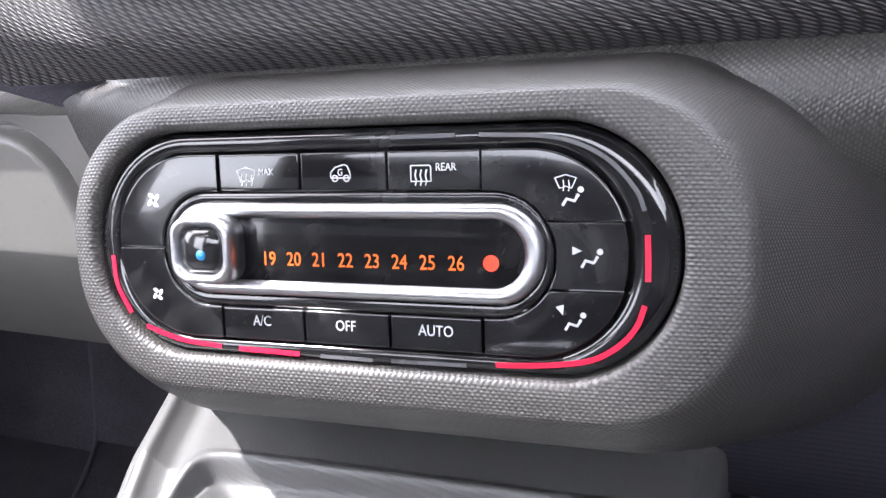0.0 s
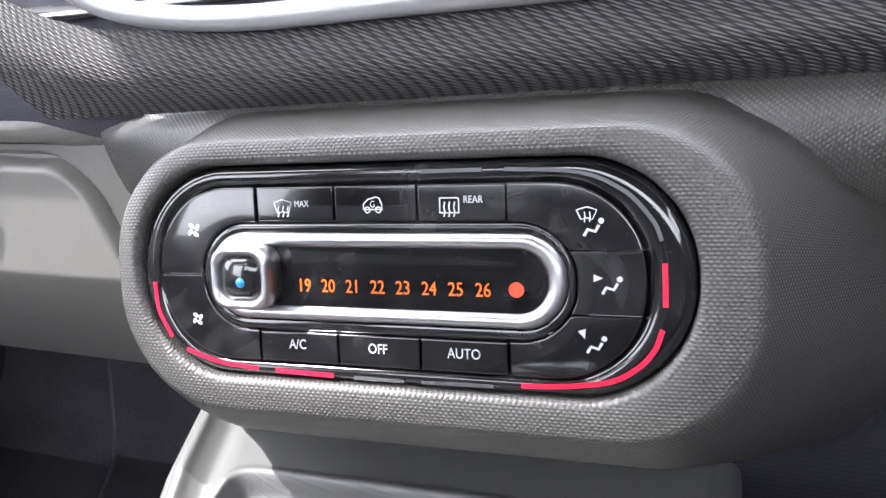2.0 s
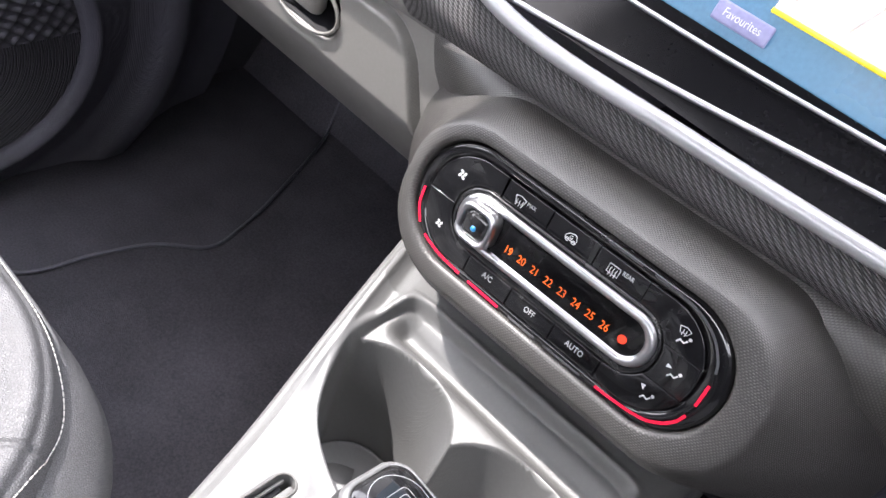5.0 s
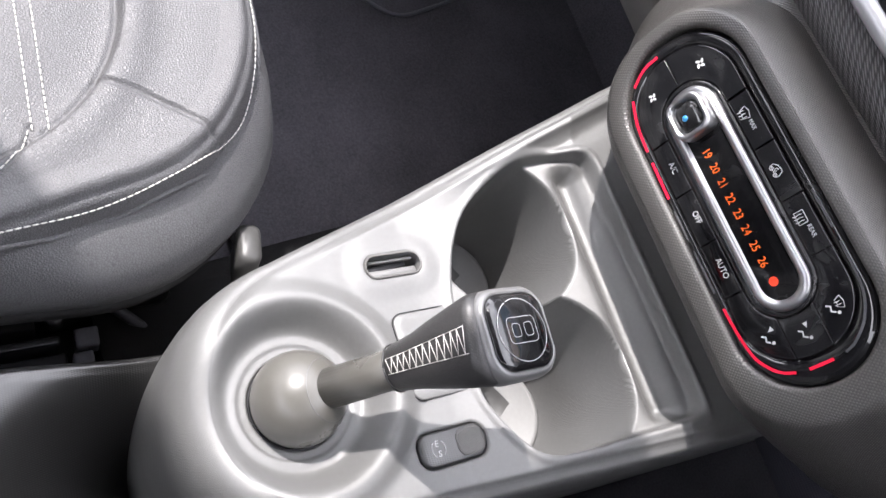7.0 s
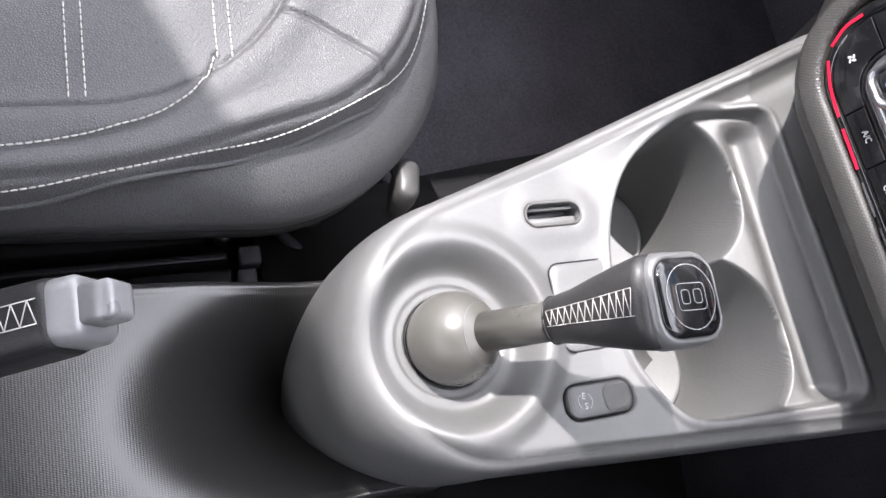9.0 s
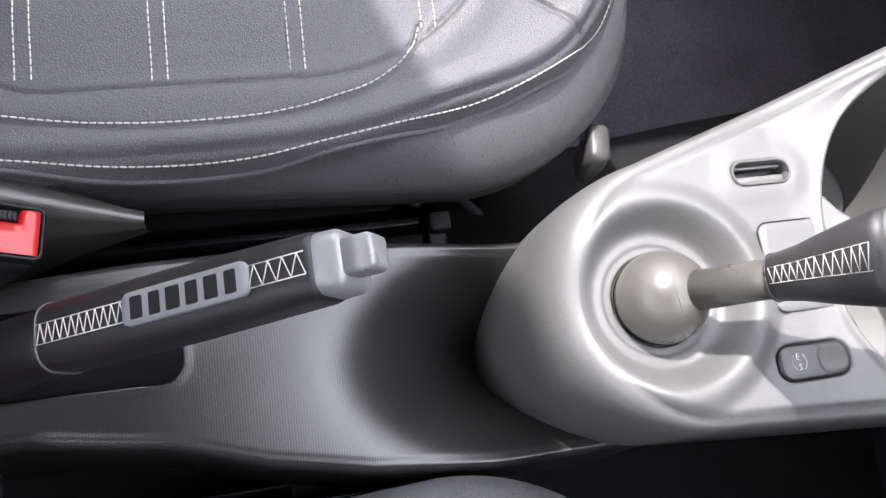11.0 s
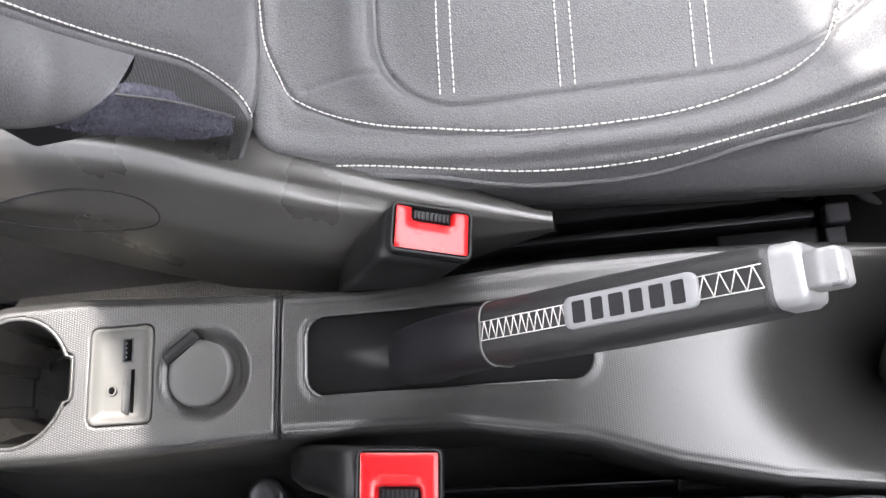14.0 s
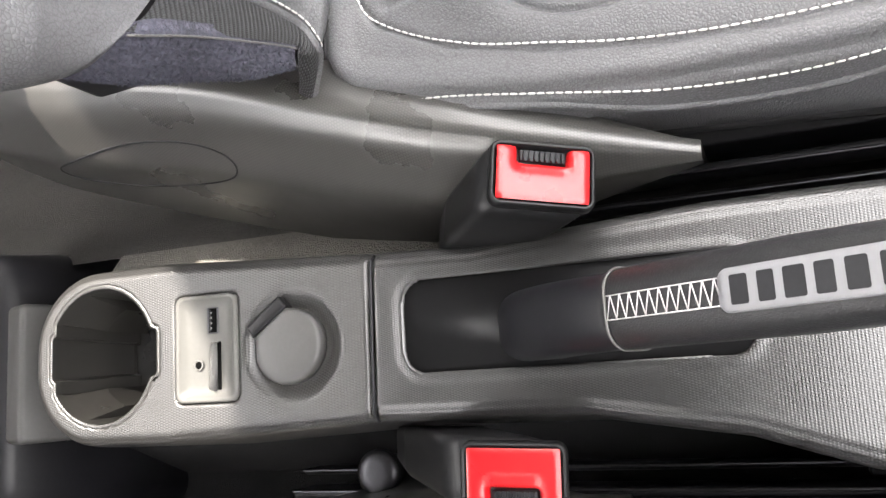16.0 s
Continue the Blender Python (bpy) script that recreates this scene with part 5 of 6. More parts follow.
loft(bm, pose(0.0080, -0.5255, RT - 0.003), [(0.0294, 0.0204, 0.005, -0.001), (0.0294, 0.0204, 0.005, 0.0036), (0.0284, 0.0194, 0.005, 0.0044), (0.0268, 0.0176, 0.004, 0.0038), (0.0252, 0.0150, 0.004, 0.0018), (0.02, 0.01, 0.003, 0.0016)], 8)
usb_plate = part("socket_plate", bm, PLATE, tc, "silver-grey socket plate")
PZ = RT - 0.0012
bm = bmesh.new()
loft(bm, pose(-0.0070, -0.5218, PZ), [(0.0072, 0.0034, 0.0006, -0.004), (0.0072, 0.0034, 0.0006, 0.0006), (0.0066, 0.0028, 0.0005, 0.0006), (0.0064, 0.0026, 0.0005, -0.004)], 3)
usb = part("usb_port", bm, STEEL, usb_plate, "dark usb port")
bm = bmesh.new()
box(bm, pose(-0.0070, -0.5234, PZ + 0.0004), 0.0118, 0.0012, 0.001, 0.0003)
part("tongue", bm, BLACK, usb)
bm = bmesh.new()
for k in range(4):
    box(bm, pose(-0.0112 + 0.0028 * k, -0.5226, PZ + 0.0006), 0.0012, 0.0008, 0.0006, 0.0001)
part("contacts", bm, TRIM_GREY, usb)
bm = bmesh.new()
box(bm, pose(-0.0070, -0.5218, PZ + 0.0001), 0.0130, 0.0052, 0.001, 0.0002)
part("port_dark", bm, HOLE_DARK, usb)
bm = bmesh.new()
tube(bm, [Vector((0.0170 + 0.0026 * math.cos(a), -0.5313 + 0.0026 * math.sin(a), PZ + 0.0006)) for a in (2 * math.pi * k / 24 for k in range(25))], 0.0006, 6, False)
part("audio_jack", bm, TRIM_GREY, usb_plate, "chrome-ringed audio jack")
bm = bmesh.new()
loft(bm, pose(0.0170, -0.5313, PZ), [(0.0022, 0.0022, 0.0022, 0), (0.0022, 0.0022, 0.0022, 0.0006)], 6)
part("jack_dark", bm, HOLE_DARK, usb_plate)
bm = bmesh.new()
sheet(bm, [[(x, y - 0.0012, PZ), (x, y - 0.001, PZ + h), (x, y + 0.001, PZ + h), (x, y + 0.0014, PZ)] for x, y, h in ((0.0050, -0.5205, 0.001), (0.006, -0.5205, 0.003), (0.020, -0.5205, 0.005), (0.030, -0.5215, 0.004), (0.0312, -0.5215, 0.001))])
part("card_tab", bm, TRIM_GREY, usb_plate)
bm = bmesh.new()
box(bm, pose(0.0178, -0.5180, PZ), 0.026, 0.0022, 0.0012, 0.0005)
part("card_dark", bm, HOLE_DARK, usb_plate)

sc = thing("socket_cap", (0.0090, -0.4705, RT - 0.004), "dark grey hinged cap over the power socket", "cap")
C = pose(-0.003, -0.4836, RT - 0.0055, 0, 0, -53.8)
half = [(0.0118, 0.0), (0.0150, 0.0035), (0.0182, 0.0078), (0.0202, 0.0120)] + [(0.0208 * math.cos(a), 0.0158 + 0.0208 * math.sin(a)) for a in (math.pi / 2 * k / 10 for k in range(11))]
shape = half + [(-x, y) for x, y in half[-2::-1]]
bm = bmesh.new()
rows = []
for d, z in ((0.0, 0.0), (0.0, 0.0050), (0.0006, 0.0066), (0.0020, 0.0073), (0.006, 0.0078), (0.014, 0.0080)):
    q = 1 - d / 0.021
    rows.append([C @ Vector((x * q, 0.0158 + (y - 0.0158) * (q if y > 0.0158 else 1 - d / 0.05), z)) for x, y in shape])
sheet(bm, rows, True, True)
part("lid", bm, SHELL_GREY, sc)
bm = bmesh.new()
loft(bm, C @ Matrix.Translation((0, -0.0038, 0.0)), [(0.0126, 0.0035, 0.001, 0), (0.0126, 0.0035, 0.001, 0.0072), (0.0122, 0.0030, 0.001, 0.0080), (0.011, 0.0012, 0.0006, 0.0082)], 4)
part("hinge", bm, SHELL, sc, "dark hinge bar of the cap")
bm = bmesh.new()
tube(bm, [C @ Vector((-0.0128, -0.0001, 0.0076)), C @ Vector((0.0128, -0.0001, 0.0076))], 0.0006, 5)
part("hinge_joint", bm, BLACK, sc)
# liner of the rear cup holder
def cup_reach(a, inset=0.0):
    """How far the opening reaches from its middle in the direction a."""
    q = np.linspace(0.02, 0.06, 900)
    inside = cup_shape(0.0075 + q * math.cos(a), -0.6015 + q * math.sin(a)) < -inset
    return float(q[inside].max())


turns = [2 * math.pi * k / 180 for k in range(180)]


def facet(a, z):
    """Upright flats that stand out of the liner's wall below the rim."""
    deg = math.degrees(a) % 360
    on = any(lo <= deg <= hi for lo, hi in ((18, 56), (124, 162), (198, 236), (304, 342)))
    return (0.0056 if on else 0.0) * min(1.0, max(0.0, (-z - 0.004) / 0.028))


rows = []
for inset, z in ((0.0, 0.0), (0.0006, -0.003), (0.0008, -0.008), (0.0013, -0.020), (0.0020, -0.032), (0.0024, -0.042), (0.0032, -0.064), (0.0040, -0.0660)):
    rows.append([(0.0075 + (cup_reach(a, inset) - facet(a, z)) * math.cos(a), -0.6015 + (cup_reach(a, inset) - facet(a, z)) * math.sin(a), RT + z) for a in turns])
rows.append([(0.0075 + (x - 0.0075) * 0.2, -0.6015 + (y + 0.6015) * 0.2, RT - 0.0665) for x, y, z in rows[-1]])
lip = [[(0.0075 + (cup_reach(a) + d) * math.cos(a), -0.6015 + (cup_reach(a) + d) * math.sin(a), RT + z) for a in turns] for d, z in ((0.0030, -0.0003), (0.0022, 0.0002), (0.0010, 0.0002), (0.0003, -0.0003), (-0.0001, -0.0024))]
bm = bmesh.new()
sheet(bm, lip, True)
part("cup_rim", bm, REAR_SUNLIT, tc)
bm = bmesh.new()
bm.faces.new(sheet(bm, rows, True)[-1])
liner = part("cup_liner", bm, LINER, tc, "dark cup holder liner", smooth=False)

# ---- seat trimmings ----


def seat_trim(root, sx):
    X = (lambda x: x) if sx < 0 else (lambda x: 0.016 - x)

    def surface(x, y):
        return float(TOPS[sx](np.float64(x), np.float64(y)))

    def line(pts, lift=0.0010):
        path = smooth_path([(X(x) + (0.007 if sx > 0 else 0.0), y, 0.0) for x, y in pts], 10)
        for p in path:
            p.z = surface(p.x, p.y) + lift
        return path

    bm = bmesh.new()
    stitches(bm, line([(-0.104, -0.413), (-0.102, -0.375), (-0.0945, -0.325), (-0.0865, -0.268), (-0.0858, -0.20), (-0.0925, -0.15), (-0.1055, -0.083), (-0.1205, -0.033), (-0.144, 0.009), (-0.172, 0.033), (-0.215, 0.047), (-0.26, 0.050), (-0.33, 0.051), (-0.44, 0.048)]))
    part("outer_stitching", bm, THREAD, root, "white stitching")
    bm = bmesh.new()
    stitches(bm, line([(x - 0.0022, y) for x, y in INNER]))
    part("inner_stitching", bm, THREAD, root, "white stitching")
    for y0, x1 in ((-0.312, -0.139), (-0.242, -0.134), (-0.167, -0.135), (-0.088, -0.158)):
        for d in (-0.0042, 0.0042):
            bm = bmesh.new()
            stitches(bm, [Vector((X(x), y0 + d - 0.02 * (x - x1), surface(X(x), y0 + d) + 0.0006)) for x in (x1 - 0.3 * q / 60 for q in range(61))])
            part("panel_stitching", bm, THREAD, root, "white stitching")
    # piping along the outer edge
    bm = bmesh.new()
    tube(bm, line([(-0.104, -0.416), (-0.098, -0.375), (-0.0905, -0.325), (-0.0825, -0.268), (-0.0818, -0.20), (-0.0885, -0.15), (-0.1015, -0.083), (-0.1165, -0.033), (-0.140, 0.013), (-0.170, 0.0375), (-0.215, 0.0515), (-0.26, 0.0545), (-0.33, 0.055), (-0.44, 0.053)], -0.0004), 0.0020, 8)
    part("piping", bm, LEATHER, root)
    # plastic side cover reaching back to the recliner
    T = [(-0.061, -0.258, 0.276), (-0.072, -0.305, 0.287), (-0.084, -0.353, 0.296), (-0.108, -0.437, 0.306), (-0.136, -0.528, 0.310), (-0.157, -0.640, 0.306), (-0.170, -0.720, 0.285), (-0.180, -0.770, 0.25)]
    Bt = [(-0.059, -0.258, 0.262), (-0.055, -0.310, 0.235), (-0.049, -0.37, 0.200), (-0.056, -0.452, 0.178), (-0.069, -0.510, 0.185), (-0.093, -0.600, 0.203), (-0.121, -0.690, 0.222), (-0.152, -0.755, 0.238)]
    if sx > 0:
        T = [(x - 0.012, y - 0.01, z - 0.055) for x, y, z in T]
        Bt = [(x - 0.020, y - 0.01, z - 0.06) for x, y, z in Bt]
    T, Bt = smooth_path(T, 8), smooth_path(Bt, 8)
    rows = []
    for t, b in zip(T, Bt):
        row = []
        d = b - t
        L = min(1.0, d.length / 0.12)
        for k in range(25):
            q = k / 24
            up, down = q / 0.36, (1 - q) / 0.64
            crest = 0.5 * (up + down - math.sqrt((up - down) ** 2 + 0.05)) + 0.04
            bulge = 0.019 * L * crest + 0.002 * L
            p = t + d * q + Vector((bulge, 0.0, bulge * 0.45 + 0.0052 * L * math.exp(-((q - 0.13) / 0.10) ** 2)))
            row.append((X(p.x), p.y, p.z))
        inner = t + Vector((-0.022 * L - 0.004, 0, -0.010))
        deep = t + Vector((-0.030 * L - 0.005, 0, -0.06))
        rows.append([(X(deep.x), deep.y, deep.z), (X(inner.x), inner.y, inner.z), (X(t.x - 0.006), t.y, t.z - 0.002)] + row)
    bm = bmesh.new()
    uv_sheet(bm, rows)
    cover = part("side_cover", bm, COVER, root, "grey grained plastic side cover")
    if sx < 0:
        ring = []
        for k in range(64):
            a = 2 * math.pi * k / 64
            ty, tz = -0.577 + 0.071 * math.cos(a) + 0.0175 * math.sin(a), 0.269 + 0.005 * math.cos(a) + 0.0195 * math.sin(a)
            best = None
            for ra, rb in zip(rows, rows[1:]):
                for m0 in range(3, len(ra) - 1):
                    for tri in ((ra[m0], ra[m0 + 1], rb[m0]), (rb[m0 + 1], rb[m0], ra[m0 + 1])):
                        (ax, ay, az), (bx, by, bz), (cx, cy, cz) = tri
                        det = (by - ay) * (cz - az) - (cy - ay) * (bz - az)
                        if abs(det) < 1e-12:
                            continue
                        u = ((ty - ay) * (cz - az) - (cy - ay) * (tz - az)) / det
                        v = ((by - ay) * (tz - az) - (ty - ay) * (bz - az)) / det
                        if u >= -1e-6 and v >= -1e-6 and u + v <= 1 + 1e-6:
                            px = ax + u * (bx - ax) + v * (cx - ax)
                            best = px if best is None else max(best, px)
            if best is not None:
                ring.append(Vector((best, ty, tz)))
        ring.append(ring[0])
        bm = bmesh.new()
        tube(bm, ring, 0.0007, 5, False)
        part("oval_joint", bm, BLACK, cover, "fine oval joint of the cap")
    # rails with their end stops
    for name, x, y0, y1, z, w, h, mat in (("upper_rail", -0.079, -0.50, -0.088, 0.150, 0.006, 0.030, BLACK), ("rail_edge", -0.0772, -0.50, -0.090, 0.1655, 0.0020, 0.0012, STEEL), ("lower_rail", -0.066, -0.50, -0.150, 0.140, 0.004, 0.022, BLACK), ("rail_edge", -0.0652, -0.50, -0.155, 0.1518, 0.0018, 0.0012, STEEL), ("rail_cover", -0.064, -0.152, -0.085, 0.146, 0.018, 0.016, BLACK), ("end_stop", -0.064, -0.082, -0.069, 0.150, 0.012, 0.020, DARK), ("end_stop", -0.080, -0.079, -0.064, 0.150, 0.014, 0.018, DARK), ("floor_bracket", -0.125, -0.42, -0.10, 0.10, 0.05, 0.06, BLACK)):
        bm = bmesh.new()
        box(bm, pose(X(x), (y0 + y1) / 2, z), w, y1 - y0, h, 0.002)
        part(name, bm, mat, root)
    bm = bmesh.new()
    loft(bm, pose(X(-0.096), -0.089, 0.150), [(0.006, 0.006, 0.006, 0.0), (0.006, 0.006, 0.006, 0.010), (0.0045, 0.0045, 0.0045, 0.012), (0.001, 0.001, 0.001, 0.0122)], 5)
    part("rail_bolt", bm, STEEL, root)
    bm = bmesh.new()
    box(bm, pose(X(-0.33), -0.2, 0.10), 0.42, 0.40, 0.17, 0.01)
    part("seat_base", bm, BLACK, root)


COVER = material("grained_side_plastic", (0.058, 0.056, 0.052), 0.33, spec=1.0, grain=560, grain_depth=0.00003, spread=0.05, coords="UV")
seat_trim(seat_left, -1)
seat_trim(seat_right, 1)
seat_right.location += Vector((0.008, -0.045, 0.0))
# height handle of the passenger seat
bm = bmesh.new()
loft(bm, pose(-0.097, 0.026, 0.232, 0, -8, -12), [(0.0120, 0.0060, 0.005, -0.026), (0.0150, 0.0078, 0.006, -0.004), (0.0146, 0.0076, 0.006, 0.008), (0.0115, 0.005, 0.004, 0.0105)], 6)
part("adjust_handle", bm, SHELL_GREY, seat_left, "grey plastic adjusting tab")
bm = bmesh.new()
tube(bm, [(-0.14, 0.015, 0.225), (-0.115, 0.020, 0.228), (-0.10, 0.024, 0.232)], 0.004, 8)
part("handle_rod", bm, STEEL, seat_left)
# foot of the backrest: knitted cloth, welt and fleece
KNIT = material("dark_knit_cloth", (0.065, 0.065, 0.068), 0.8, grain=420, grain_depth=0.0008, spread=0.2, coords="UV", kind="knit", stretch=(1.6, 0.8, 1))
def strip_points(pts, n):
    """n points at even steps along a smooth curve."""
    path = smooth_path(pts, 12)
    out = []
    for k in range(n):
        f = k / (n - 1) * (len(path) - 1)
        i = min(int(f), len(path) - 2)
        out.append(path[i].lerp(path[i + 1], f - i))
    return out


WELT = [(-0.112, -0.438, 0.304), (-0.125, -0.427, 0.316), (-0.1285, -0.4245, 0.324), (-0.138, -0.430, 0.333), (-0.138, -0.437, 0.370), (-0.129, -0.444, 0.406), (-0.121, -0.450, 0.437), (-0.111, -0.451, 0.470), (-0.106, -0.451, 0.487), (-0.092, -0.447, 0.525), (-0.080, -0.455, 0.60)]
welt = smooth_path(WELT, 10)
bm = bmesh.new()
tube(bm, welt, 0.0024, 8)
part("welt", bm, LEATHER, seat_left)
bm = bmesh.new()
stitches(bm, [p + Vector((-0.0030, 0.0026, 0.0012)) for p in welt[12:]])
part("welt_stitching", bm, THREAD, seat_left, "white stitching")
# leather front of the backrest, running inwards from the welt
bm = bmesh.new()
sheet(bm, [[p + Vector(d) for d in ((-0.001, 0.0005, 0.0), (-0.006, 0.0040, 0.0015), (-0.018, 0.0075, 0.0025), (-0.040, 0.0080, 0.0020), (-0.070, 0.0055, 0.0), (-0.095, 0.0, -0.003), (-0.16, -0.006, -0.010), (-0.34, -0.008, -0.010))] for p in welt[14:]])
part("backrest_front", bm, LEATHER, seat_left)
# cloth gusset between welt and fleece
bm = bmesh.new()
top_edge = strip_points(WELT[:6], 48)
low_edge = strip_points([(-0.114, -0.445, 0.306), (-0.1145, -0.436, 0.320), (-0.119, -0.426, 0.338), (-0.1205, -0.4240, 0.346), (-0.106, -0.4295, 0.400), (-0.093, -0.4335, 0.438)], 48)
uv_sheet(bm, [[a.lerp(b, t) + Vector((0.003, 0.003, 0.001)) * math.sin(math.pi * t) for t in (0, 0.15, 0.35, 0.6, 0.8, 1.0)] for a, b in zip(top_edge, low_edge)])
part("cloth_gusset", bm, KNIT, seat_left, "dark knitted cloth gusset")
bm = bmesh.new()
tube(bm, [p + Vector((0.0022, 0.0020, 0.0010)) for p in low_edge[27:]], 0.0005, 5)
part("fleece_seam", bm, TRIM_GREY, seat_left)
# leather bolster above the gusset
bm = bmesh.new()
top_edge = strip_points(WELT[5:], 44)
low_edge = strip_points([(-0.0925, -0.4335, 0.438), (-0.078, -0.438, 0.450), (-0.068, -0.445, 0.466), (-0.062, -0.451, 0.482), (-0.052, -0.453, 0.510), (-0.040, -0.462, 0.60)], 44)
rows = []
for k, (a, b) in enumerate(zip(top_edge, low_edge)):
    q = 0.05 + 0.95 * min(1.0, k / 18)
    rows.append([a.lerp(b, t) + Vector((0.005, 0.013, 0.004)) * (q * math.sin(math.pi * t) ** 0.8) for t in [w / 12 for w in range(13)]] + [b + Vector(d) for d in ((-0.0005, -0.006, -0.004), (-0.004, -0.014, -0.010), (-0.012, -0.024, -0.018), (-0.04, -0.04, -0.03))])
sheet(bm, rows)
part("back_bolster", bm, LEATHER, seat_left, "rounded grey leather bolster")
bm = bmesh.new()
rng = random.Random(4)
upper = smooth_path([(-0.086, -0.470, 0.437), (-0.0935, -0.4350, 0.436), (-0.1035, -0.4305, 0.408), (-0.112, -0.4280, 0.376), (-0.120, -0.4245, 0.345)], 8)
lower = smooth_path([(-0.092, -0.478, 0.424), (-0.0955, -0.468, 0.401), (-0.1015, -0.455, 0.379), (-0.107, -0.4405, 0.359), (-0.1190, -0.4275, 0.341)], 8)
rows = [[a.lerp(b, t) + (Vector((0.008, 0.002, 0.001)) * (math.sin(math.pi * t) * min(1.0, k / 8)) + Vector((0.0015, 0.0012, 0.0))) for t in (0, 0.12, 0.3, 0.5, 0.7, 0.88, 1.0)] + [b + Vector((-0.008, 0, -0.003)), a + Vector((-0.006, 0, -0.004))] for k, (a, b) in enumerate(zip(upper, lower))]
sheet(bm, rows, True, True)
fleece = part("fleece_edge", bm, FLEECE, seat_left, "fuzzy dark blue-grey fleece edge")
bm = bmesh.new()
for _ in range(9000):
    i = rng.randrange(len(rows) - 1)
    k = rng.randrange(6)
    p = Vector(rows[i][k]).lerp(Vector(rows[i + 1][k]), rng.random()).lerp(Vector(rows[i][k + 1]), rng.random())
    d = Vector((rng.uniform(-0.1, 1), rng.uniform(-1, 1), rng.uniform(-0.6, 0.9)))
    d = d.normalized() * rng.uniform(0.0010, 0.0028)
    w = d.cross(Vector((rng.random(), rng.random(), rng.random()))).normalized() * 0.00020
    bm.faces.new([bm.verts.new(q) for q in (p - w, p + w, p + d)])
tagged(part("fleece_hair", bm, FLEECE, fleece, smooth=False), kind="stuff")
# Black block added for the dark void under the fleece.
bm = bmesh.new()
box(bm, pose(-0.175, -0.52, 0.30), 0.08, 0.12, 0.20, 0.01)
part("void_block", bm, BLACK, seat_left)
bm = bmesh.new()
tube(bm, smooth_path([(-0.132, -0.491, 0.318), (-0.125, -0.476, 0.312)], 4), 0.0012, 6)
part("recliner_edge", bm, STEEL, seat_left, "thin bare steel edge of the recliner")

# ---- infotainment screen ----
scr = thing("infotainment_screen", (0.05, 0.285, 0.56), "lit navigation screen in a gloss black frame", "screen")
S0 = Vector((0.03, 0.281, 0.572))
SM = frame_of(S0, (0, -0.86, 0.5), (0, 0.5, 0.86))
SM = Matrix.Translation(S0) @ Matrix(((1, 0, 0), (0, 0.32, -0.947), (0, 0.947, 0.32))).to_4x4()
GLOW = lamp_material("screen_blue", (0.05, 0.13, 0.21), 0.22)
bm = bmesh.new()
box(bm, SM @ Matrix.Translation((0, 0.055, -0.004)), 0.175, 0.11, 0.006, 0.002)
disp = part("display", bm, GLOW, scr, "glowing blue display", smooth=False)
bm = bmesh.new()
box(bm, SM @ Matrix.Translation((-0.034, 0.0115, 0.0005)), 0.030, 0.010, 0.002, 0.001)
key = part("soft_key", bm, lamp_material("screen_violet", (0.16, 0.16, 0.27), 0.25), disp, "violet soft key")
letters("Favourites", 0.0058, SM @ Matrix.Translation((-0.034, 0.0117, 0.0016)), WHITE, disp)
bm = bmesh.new()
box(bm, SM @ Matrix.Translation((0.03, 0.063, -0.0005)), 0.112, 0.080, 0.001, 0.0003)
part("map", bm, lamp_material("screen_map", (0.55, 0.45, 0.42), 0.2), disp, "pale map", smooth=False)
bm = bmesh.new()
tube(bm, [SM @ Vector(p) for p in ((-0.026, 0.0225, 0.0006), (0.086, 0.0225, 0.0006))], 0.0012, 4)
part("map_edge", bm, lamp_material("screen_yellow", (0.75, 0.6, 0.02), 0.22), disp, "yellow line")
bm = bmesh.new()
for k in range(4):
    tube(bm, [SM @ Vector(p) for p in ((-0.02 + 0.027 * k, 0.03, 0.0004), (-0.01 + 0.03 * k, 0.06, 0.0004), (-0.02 + 0.028 * k, 0.10, 0.0004))], 0.0007, 4)
part("map_roads", bm, lamp_material("screen_roads", (0.7, 0.68, 0.68), 0.2), disp)
for line, r in (([(-0.16, 0.278, 0.5665), (-0.06, 0.276, 0.5675), (0.05, 0.276, 0.5705), (0.25, 0.279, 0.5805)], 0.0013), ([(-0.16, 0.2495, 0.5430), (-0.070, 0.2534, 0.5473), (0.0, 0.2582, 0.5518), (0.065, 0.2636, 0.5566), (0.25, 0.2780, 0.5700)], 0.0018)):
    bm = bmesh.new()
    tube(bm, smooth_path(line, 8), r, 8)
    part("chrome_line", bm, CHROME, scr, "thin chrome line")

# ---- passenger footwell ----
mat_edge = smooth_path([(-0.60, 0.08, 0.012), (-0.529, 0.144, 0.012), (-0.515, 0.22, 0.012), (-0.497, 0.285, 0.012), (-0.462, 0.337, 0.012), (-0.472, 0.39, 0.012), (-0.50, 0.46, 0.012), (-0.555, 0.575, 0.012), (-0.585, 0.625, 0.030), (-0.625, 0.690, 0.142), (-0.655, 0.735, 0.235)], 8)
fm = thing("floor_mat", (-0.3, 0.3, 0.0), "black carpet floor mat with a dark welted edge", "floor mat")
bm = bmesh.new()
rows = [[(p.x, p.y, 0.001), (p.x + 0.002, p.y, 0.010), (-0.3, p.y, 0.011), (-0.12, p.y, 0.011), (-0.118, p.y, 0.001)] for p in mat_edge]
sheet(bm, rows)
part("carpet", bm, CARPET, fm)
bm = bmesh.new()
tube(bm, mat_edge, 0.0024, 8)
part("welt", bm, DOOR, fm)
mr = thing("tunnel_carpet", (-0.1, 0.0, 0.02), "black moulded carpet beside the tunnel", "carpet")
bm = bmesh.new()
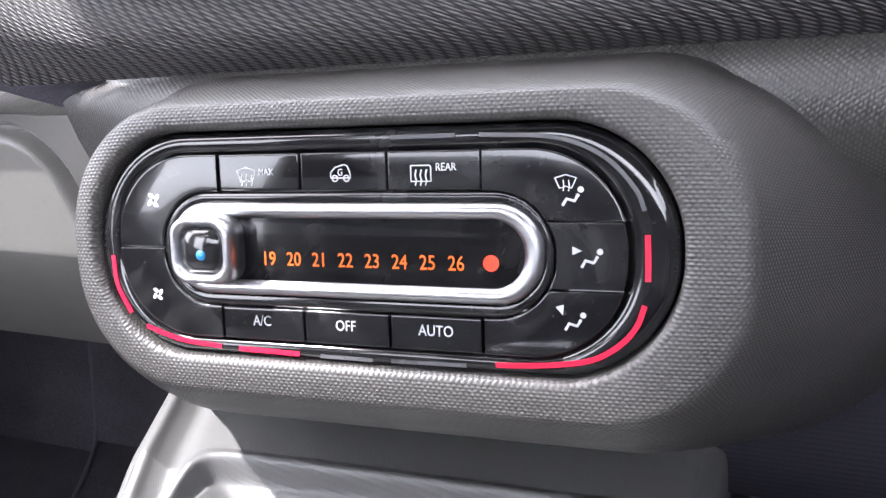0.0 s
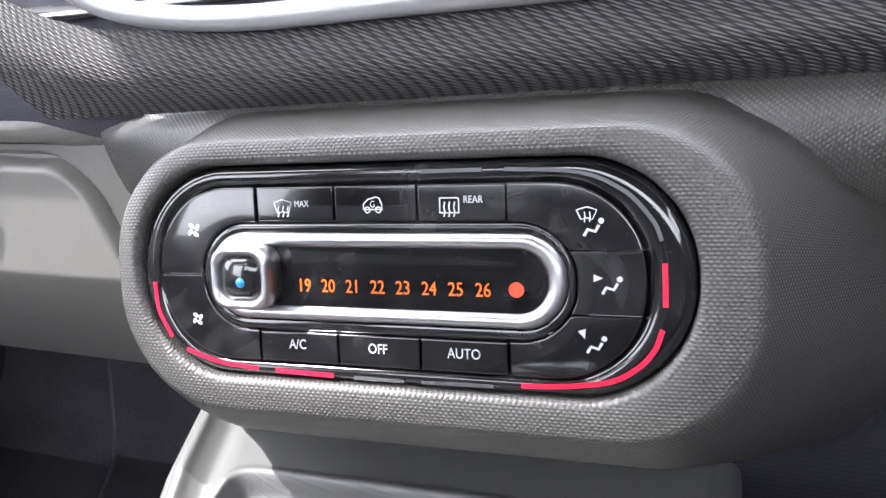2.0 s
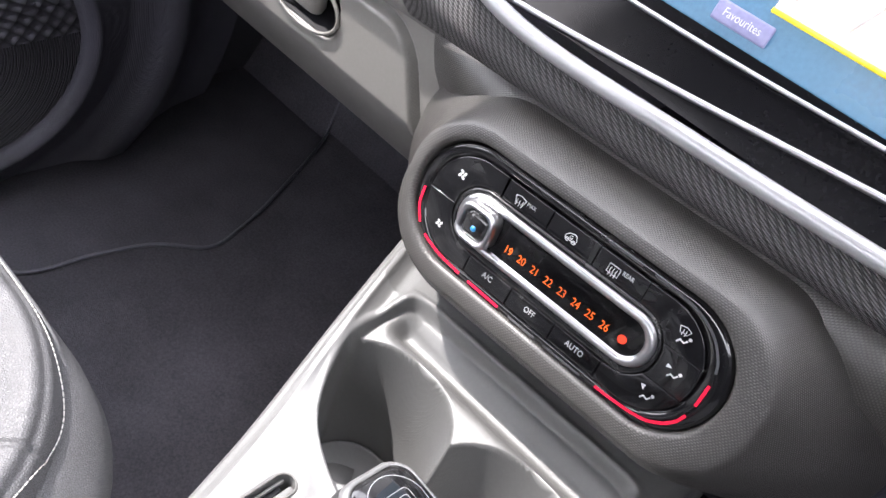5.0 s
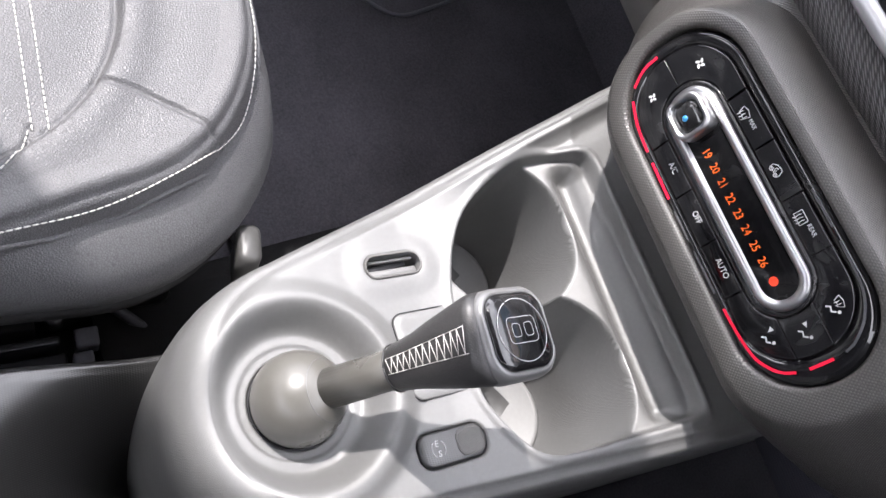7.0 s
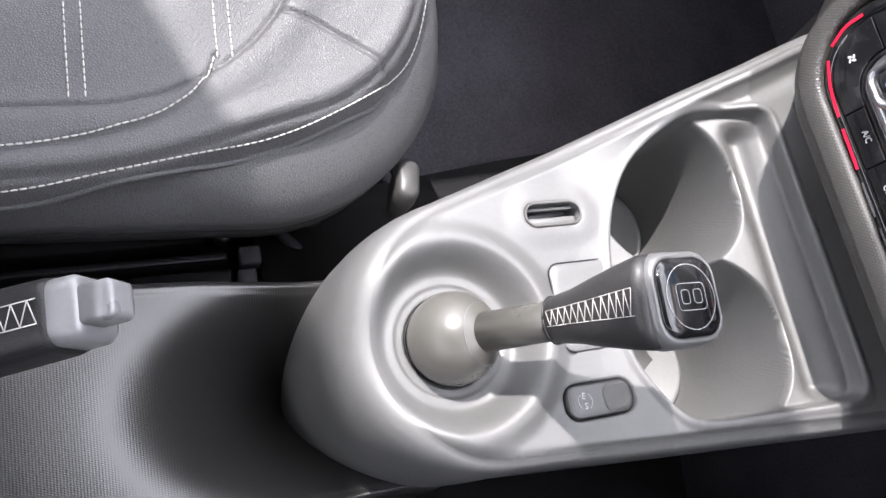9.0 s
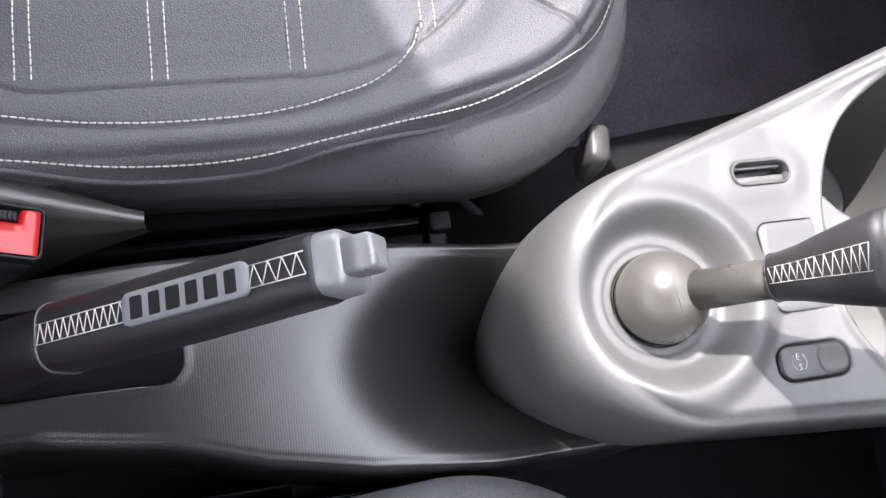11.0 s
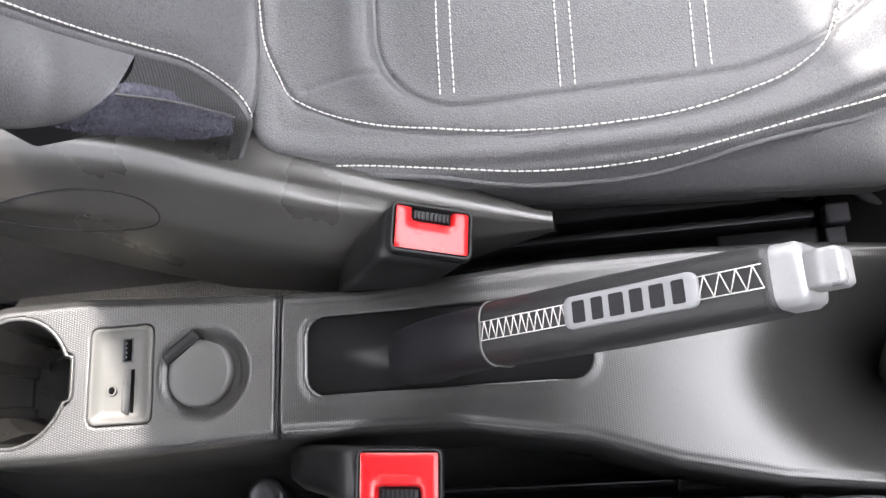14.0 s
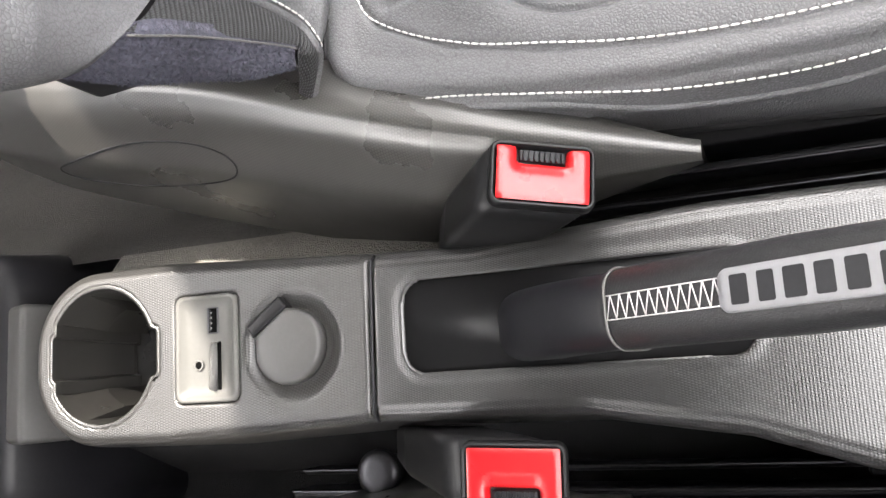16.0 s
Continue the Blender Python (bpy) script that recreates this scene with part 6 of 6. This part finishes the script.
tube(bm, smooth_path([(-0.135, -0.06, 0.10), (-0.118, -0.045, 0.10), (-0.100, -0.028, 0.098), (-0.086, -0.018, 0.10), (-0.081, 0.02, 0.105), (-0.083, 0.08, 0.11), (-0.10, 0.16, 0.12)], 8), 0.0045, 8)
part("carpet_edge", bm, DARK, mr)
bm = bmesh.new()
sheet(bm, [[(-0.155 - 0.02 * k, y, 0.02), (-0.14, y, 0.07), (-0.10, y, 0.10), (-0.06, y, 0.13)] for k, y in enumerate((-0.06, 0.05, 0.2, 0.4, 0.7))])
part("carpet_side", bm, SHADE_PILE, mr)

door = thing("door_trim", (-0.70, 0.2, 0.0), "dark door trim with a round speaker grille", "door trim")
GRILLE = material("speaker_grille", (0.085, 0.083, 0.10), 0.45, grain=78, grain_depth=0.007, kind="weave", spread=0.2, coords="UV")
bm = bmesh.new()
rows, grille = [], []
for i in range(61):
    q = 0.02 + 0.40 * i / 60
    row = []
    for k in range(64):
        a = 2 * math.pi * k / 64
        x = np.interp(q, [0.02, 0.145, 0.150, 0.158, 0.166, 0.220, 0.250, 0.266, 0.285, 0.340, 0.37, 0.42], [-0.665, -0.66, -0.645, -0.642, -0.655, -0.69, -0.685, -0.672, -0.672, -0.72, -0.735, -0.745])
        row.append((float(x), 0.15 + q * math.cos(a), 0.20 + q * 0.95 * math.sin(a)))
    rows.append(row)
sheet(bm, rows, True)
part("door_skin", bm, DOOR, door)
bm = bmesh.new()
uv_sheet(bm, [[(-0.655 - 0.004 * (q / 0.14) ** 2, 0.15 + q * math.cos(a), 0.20 + q * 0.95 * math.sin(a)) for a in (2 * math.pi * k / 40 for k in range(41))] for q in (0.005, 0.03, 0.06, 0.09, 0.12, 0.147)])
part("speaker_grille", bm, GRILLE, door, "dark perforated speaker grille")

# ---- behind the console ----
rb = thing("rear_bench_foot", (0.0, -0.75, 0.0), "dark plastic foot panel behind the console", "trim panel")
bm = bmesh.new()
loft(bm, pose(0.02, -0.765, 0.0), [(0.11, 0.05, 0.02, 0.0), (0.10, 0.045, 0.03, 0.18), (0.095, 0.04, 0.03, 0.225), (0.08, 0.03, 0.02, 0.235)], 8)
part("panel", bm, BLACK, rb)
bm = bmesh.new()
box(bm, pose(0.012, -0.712, 0.20, 20), 0.095, 0.03, 0.07, 0.004)
part("flap", bm, SHELL_GREY, rb)
rc = thing("rear_carpet", (-0.1, -0.6, 0.0), "grey-brown carpet between seat and console, paled for sunlight", "carpet")
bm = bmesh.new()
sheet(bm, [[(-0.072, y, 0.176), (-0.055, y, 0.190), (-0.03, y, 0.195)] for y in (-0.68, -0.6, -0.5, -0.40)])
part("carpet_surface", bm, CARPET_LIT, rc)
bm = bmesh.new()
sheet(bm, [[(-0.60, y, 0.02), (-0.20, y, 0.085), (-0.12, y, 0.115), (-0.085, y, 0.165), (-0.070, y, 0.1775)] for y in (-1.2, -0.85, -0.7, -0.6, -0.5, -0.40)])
part("carpet_flank", bm, REAR_SHADED, rc, "grey-brown carpet darkened for shade, running down to the floor")
# Dark sheets added where the gaps beside the seats lie in shade.
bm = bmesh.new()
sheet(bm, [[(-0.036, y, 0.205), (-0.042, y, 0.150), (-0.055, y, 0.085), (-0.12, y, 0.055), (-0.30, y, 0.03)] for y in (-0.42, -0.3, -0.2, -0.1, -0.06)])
part("carpet_flank", bm, SHADE_PILE, mr, "carpet blackened for the shade in the gap beside the seat")
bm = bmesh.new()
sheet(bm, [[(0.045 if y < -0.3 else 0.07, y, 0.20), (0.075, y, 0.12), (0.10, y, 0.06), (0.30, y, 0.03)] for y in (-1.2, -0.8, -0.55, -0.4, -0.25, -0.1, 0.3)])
part("carpet_flank", bm, SHADE_PILE, mr, "carpet blackened for the shade in the gap beside the seat")
bolt = thing("seat_bolt", (0.087, -0.471, 0.17), "bright round bolt head of the driver seat mount", "bolt")
bm = bmesh.new()
loft(bm, pose(0.087, -0.471, 0.16), [(0.009, 0.009, 0.009, 0), (0.009, 0.009, 0.009, 0.02), (0.014, 0.014, 0.014, 0.021), (0.0138, 0.0138, 0.0138, 0.026), (0.011, 0.011, 0.011, 0.028), (0.006, 0.006, 0.006, 0.0282)], 8)
part("head", bm, STEEL, bolt)
